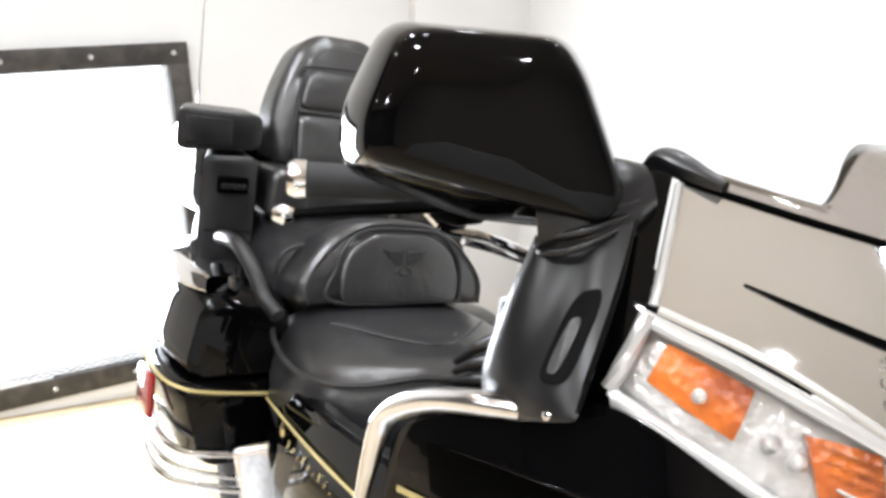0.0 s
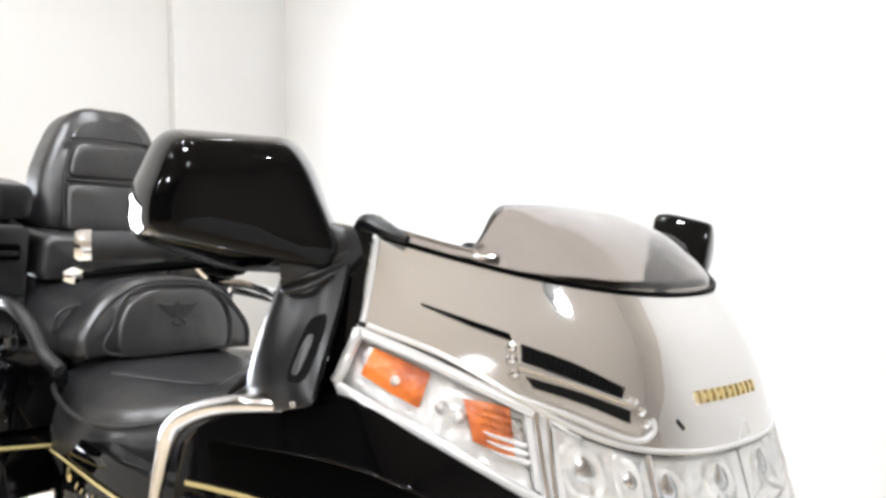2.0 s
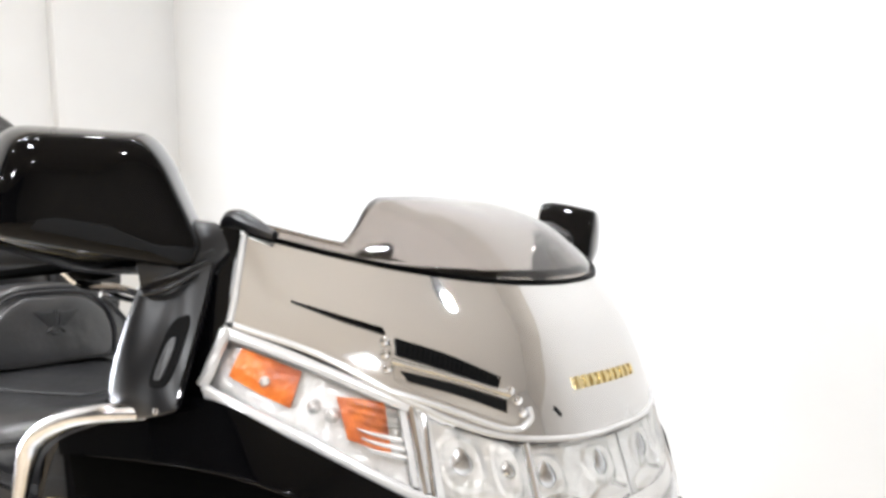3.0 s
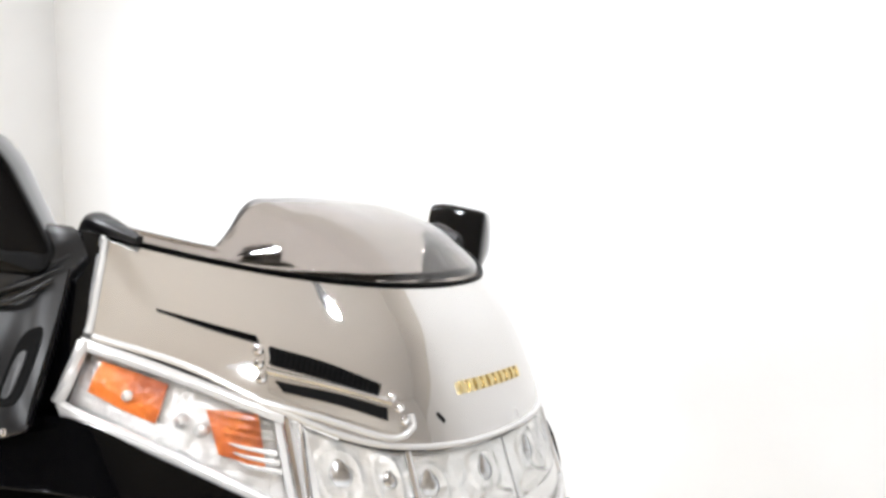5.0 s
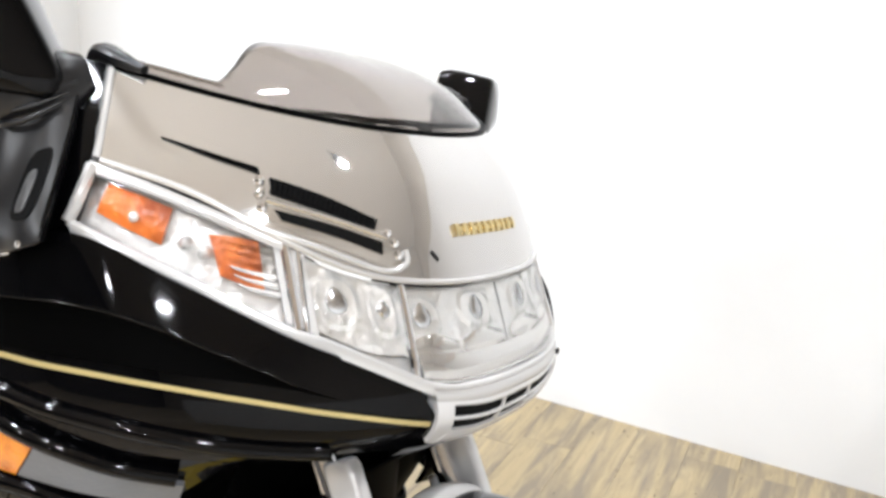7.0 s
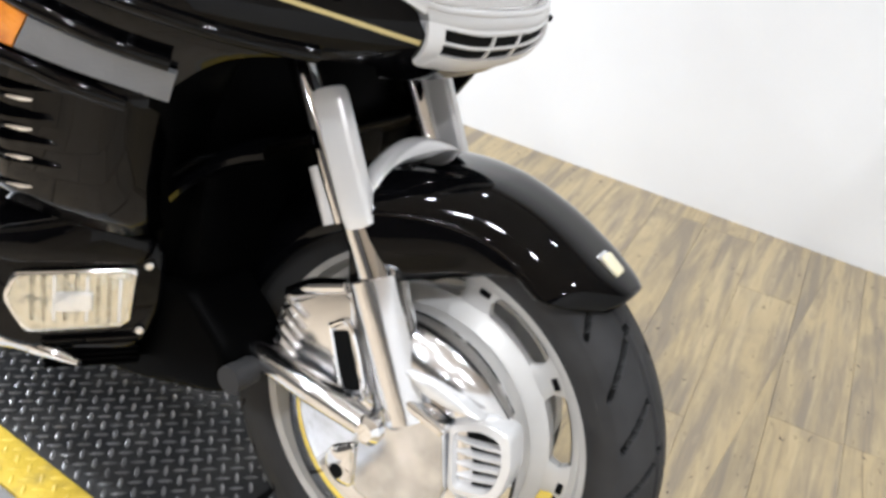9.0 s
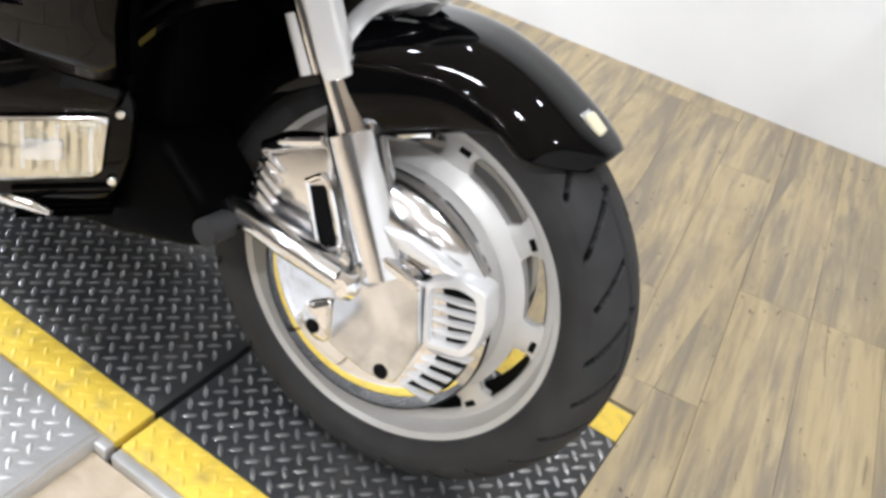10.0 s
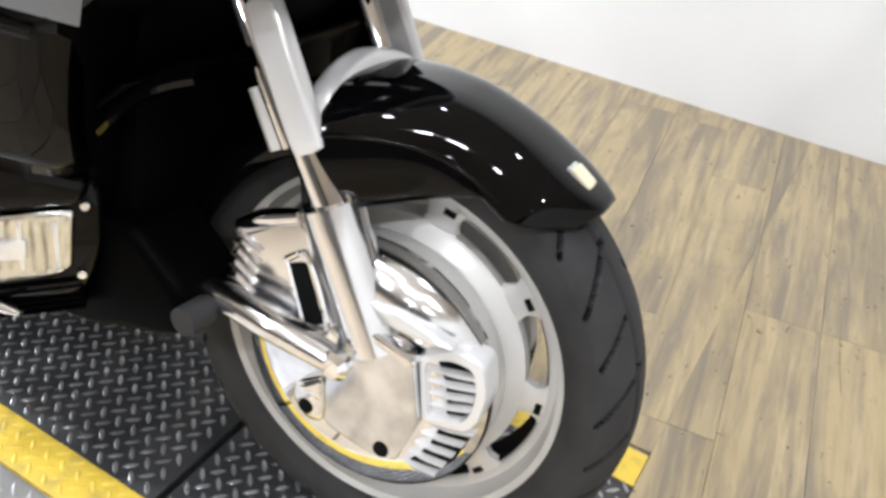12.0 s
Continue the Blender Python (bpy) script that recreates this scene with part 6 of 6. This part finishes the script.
    put("switch_box", block((0.05, 0.06, 0.045), (-0.695, -0.245, 1.062), (0, 0, 25), 0.012, 3), SATIN, bike)
    put("handlebar", tube([(-0.69, -0.235, 1.075), (-0.64, -0.16, 1.06), (-0.58, -0.10, 1.0), (-0.56, -0.07, 0.93)], 0.014, 24, 12), CHROME, bike)
    put("lever", tube([(-0.720, -0.434, 1.036), (-0.69, -0.38, 1.048), (-0.665, -0.32, 1.058), (-0.655, -0.25, 1.068)], [0.0065, 0.0085, 0.010, 0.010], 24, 10, 0.7), SATIN, bike, "black control lever")
    put("lever_ball", tube([(-0.727, -0.448, 1.034), (-0.722, -0.438, 1.035), (-0.717, -0.428, 1.0365)], [0.006, 0.0115, 0.006], 8, 12), CHROME, bike)
    if s > 0:
        put("antenna", tube([(-1.80, -0.236, 0.95), (-1.80, -0.244, 1.18), (-1.80, -0.246, 1.41), (-1.80, -0.236, 1.75)], [0.005, 0.002, 0.0014, 0.001], 12, 8), CHROME, bike, "thin chrome whip antenna")
part("trunk", loft([bag_ring(-1.73, -0.21, 0.21, 0.86, 1.06, 0.04), bag_ring(-1.75, -0.225, 0.225, 0.85, 1.075, 0.05), bag_ring(-1.95, -0.23, 0.23, 0.85, 1.085, 0.05), bag_ring(-2.10, -0.22, 0.22, 0.86, 1.07, 0.06), bag_ring(-2.14, -0.19, 0.19, 0.88, 1.04, 0.06)]), BLACK, bike, "gloss black rear trunk")
part("tail_cowl", loft([cowl_ring(-1.22, 0.17, 0.48, 0.78, 0.05), cowl_ring(-1.50, 0.19, 0.50, 0.80, 0.05), cowl_ring(-1.80, 0.19, 0.56, 0.85, 0.05), cowl_ring(-2.02, 0.17, 0.62, 0.85, 0.05)]), BLACK, bike, "gloss black tail cowl")
part("engine_block", loft([cowl_ring(-0.58, 0.27, 0.24, 0.56, 0.05), cowl_ring(-0.75, 0.29, 0.20, 0.56, 0.05), cowl_ring(-1.00, 0.25, 0.20, 0.56, 0.05), cowl_ring(-1.24, 0.20, 0.26, 0.60, 0.05)]), material("engine_alloy", (0.16, 0.16, 0.165), 0.35, metal=0.9, bump=((40, 0.002, "noise"),)), bike, "dark alloy engine block")
# rear wheel and stand
REAR = Vector((-1.69, 0, 0.325))
rwheel = part("rear_wheel", spun([(0.0, -0.05), (0.08, -0.05), (0.19, -0.045), (0.215, -0.06), (0.215, 0.06), (0.19, 0.045), (0.08, 0.05), (0.0, 0.05)], 64, REAR), WHEEL, bike)
part("tyre", spun([(0.208, -0.06), (0.23, -0.076), (0.28, -0.082), (0.310, -0.066), (0.322, -0.03), (0.325, 0), (0.322, 0.03), (0.310, 0.066), (0.28, 0.082), (0.23, 0.076), (0.208, 0.06)], 96, REAR), RUBBER, rwheel, "black rubber rear tyre")
part("side_stand", tube([(-0.92, 0.22, 0.26), (-0.96, 0.30, 0.12), (-1.0, 0.335, -0.032)], [0.014, 0.014, 0.018], 12, 10), CHROME, bike)
twice("exhaust", lambda: tube([(-0.9, -0.22, 0.22), (-1.2, -0.23, 0.22), (-1.55, -0.23, 0.24)], [0.03, 0.045, 0.045], 24, 18), CHROME, bike, "chrome exhaust silencer")

# chrome hoses and clamps at the handlebar
for pts, rad in (([(-0.72, -0.275, 1.050), (-0.71, -0.25, 1.030), (-0.70, -0.20, 1.024), (-0.69, -0.13, 1.004)], 0.006), ([(-0.70, -0.23, 1.018), (-0.70, -0.18, 1.008), (-0.69, -0.12, 0.992)], 0.0045)):
    part("control_hose", tube(pts, rad, 24, 8), CHROME, bike)

# ---- boards and tiles ----
floor = tagged(new("floor"), "weathered grey-brown plank floor along the white wall", "floor", kind="structure")
rnd = random.Random(5)
WIDE, LONG = 0.152, 0.914
SLANT = Matrix.Rotation(radians(6.9), 4, "Z")
FREE = ((PL_FRONT + 0.0015, 1.25, -1.9, 1.90), (-3.0, PL_FRONT + 0.001, PL_Y1 + 0.012, 1.90), (-3.0, PL_BACK - 0.004, -1.75, PL_Y1 + 0.011))


def clipped(poly, x0, x1, y0, y1):
    """The part of a convex outline that lies within a rectangle."""
    for axis, bound, sign in ((0, x0, 1), (0, x1, -1), (1, y0, 1), (1, y1, -1)):
        out = []
        for p, q in zip(poly, poly[1:] + poly[:1]):
            dp, dq = sign * (p[axis] - bound), sign * (q[axis] - bound)
            if dp >= 0:
                out.append(p)
            if dp * dq < 0:
                out.append(p.lerp(q, dp / (dp - dq)))
        poly = out
        if len(poly) < 3:
            return []
    return poly


for col in range(-24, 13):
    start = -2.6 - rnd.random() * LONG
    for row in range(6):
        cx, cy = (col + 0.5) * WIDE, start + (row + 0.5) * LONG
        hx, hy = WIDE / 2 - 0.0005, LONG / 2 - 0.0005
        quad = [SLANT @ Vector((cx + i * hx, cy + j * hy, 0)) for i, j in ((-1, -1), (1, -1), (1, 1), (-1, 1))]
        turn = SLANT.to_3x3().inverted()
        mid = SLANT @ Vector((cx, cy, 0))
        for area in FREE:
            poly = clipped(quad, *area)
            if len(poly) < 3 or max(p.x for p in poly) - min(p.x for p in poly) < 0.006:
                continue
            low = [turn @ (p - mid) for p in poly]
            b = loft([[p + Vector((0, 0, -0.007)) for p in low], [p + Vector((0, 0, 0.007)) for p in low]])
            ob = part("plank", b, WOOD, floor, smooth=0)
            ob.location = (mid.x, mid.y, -0.0085 + rnd.uniform(-0.0001, 0.0001))
            ob.rotation_euler = (0, 0, radians(6.9))
b = block((3.0 + PL_FRONT, 1.37, 0.046), (-1.34, 1.04, -0.0388), bevel=0)
block((0.92, 3.7, 0.046), (PL_FRONT + 0.475, 0.0, -0.0388), bevel=0, bm=b)
part("underlay", b, JOINT, floor, smooth=0)
tiles = tagged(new("stone_floor"), "large tan stone tiles with grey joints", "floor", kind="structure")
TS = 0.41
meshes = []
for k in range(5):
    b = block((TS - 0.007, TS - 0.007, 0.036), bevel=0.002, seg=1)
    for v in b.verts:
        v.co.x += 0.004 * math.sin(7 * v.co.y * 4 + k)
        v.co.y += 0.004 * math.sin(6 * v.co.x * 4 + 2 * k)
    me = bpy.data.meshes.new("tile")
    b.to_mesh(me)
    b.free()
    me.materials.append(STONE)
    meshes.append(me)
for i in range(17):
    for j in range(10):
        px, py = -2.99 + TS * (i + 0.5 + 0.5 * (j % 2)), PL_Y0 - 0.0165 - TS * (j + 0.5)
        if px > 4.1:
            continue
        ob = new("tile", meshes[rnd.randrange(5)])
        ob.parent = tiles
        ob.matrix_basis = pose(px, py, -0.041 + rnd.uniform(-0.0004, 0.0004), 0, 0, 90 * rnd.randrange(4))
# the tiles farther into the showroom
vs, fs = [], []
for i in range(17):
    for j in range(10, 20):
        px, py = -2.99 + TS * (i + 0.5 + 0.5 * (j % 2)), PL_Y0 - 0.0165 - TS * (j + 0.5)
        if px > 4.1 or py < ROOM_Y0 + 0.2:
            continue
        h = TS / 2 - 0.0035
        vs += [(px - h, py - h, -0.023), (px + h, py - h, -0.023), (px + h, py + h, -0.023), (px - h, py + h, -0.023)]
        fs.append([len(vs) - 4 + q for q in range(4)])
far = bpy.data.meshes.new("far_tiles")
far.from_pydata(vs, [], fs)
far.materials.append(STONE)
far_tiles = tagged(new("far_tiles", far), kind="stuff")
far_tiles.parent = tiles
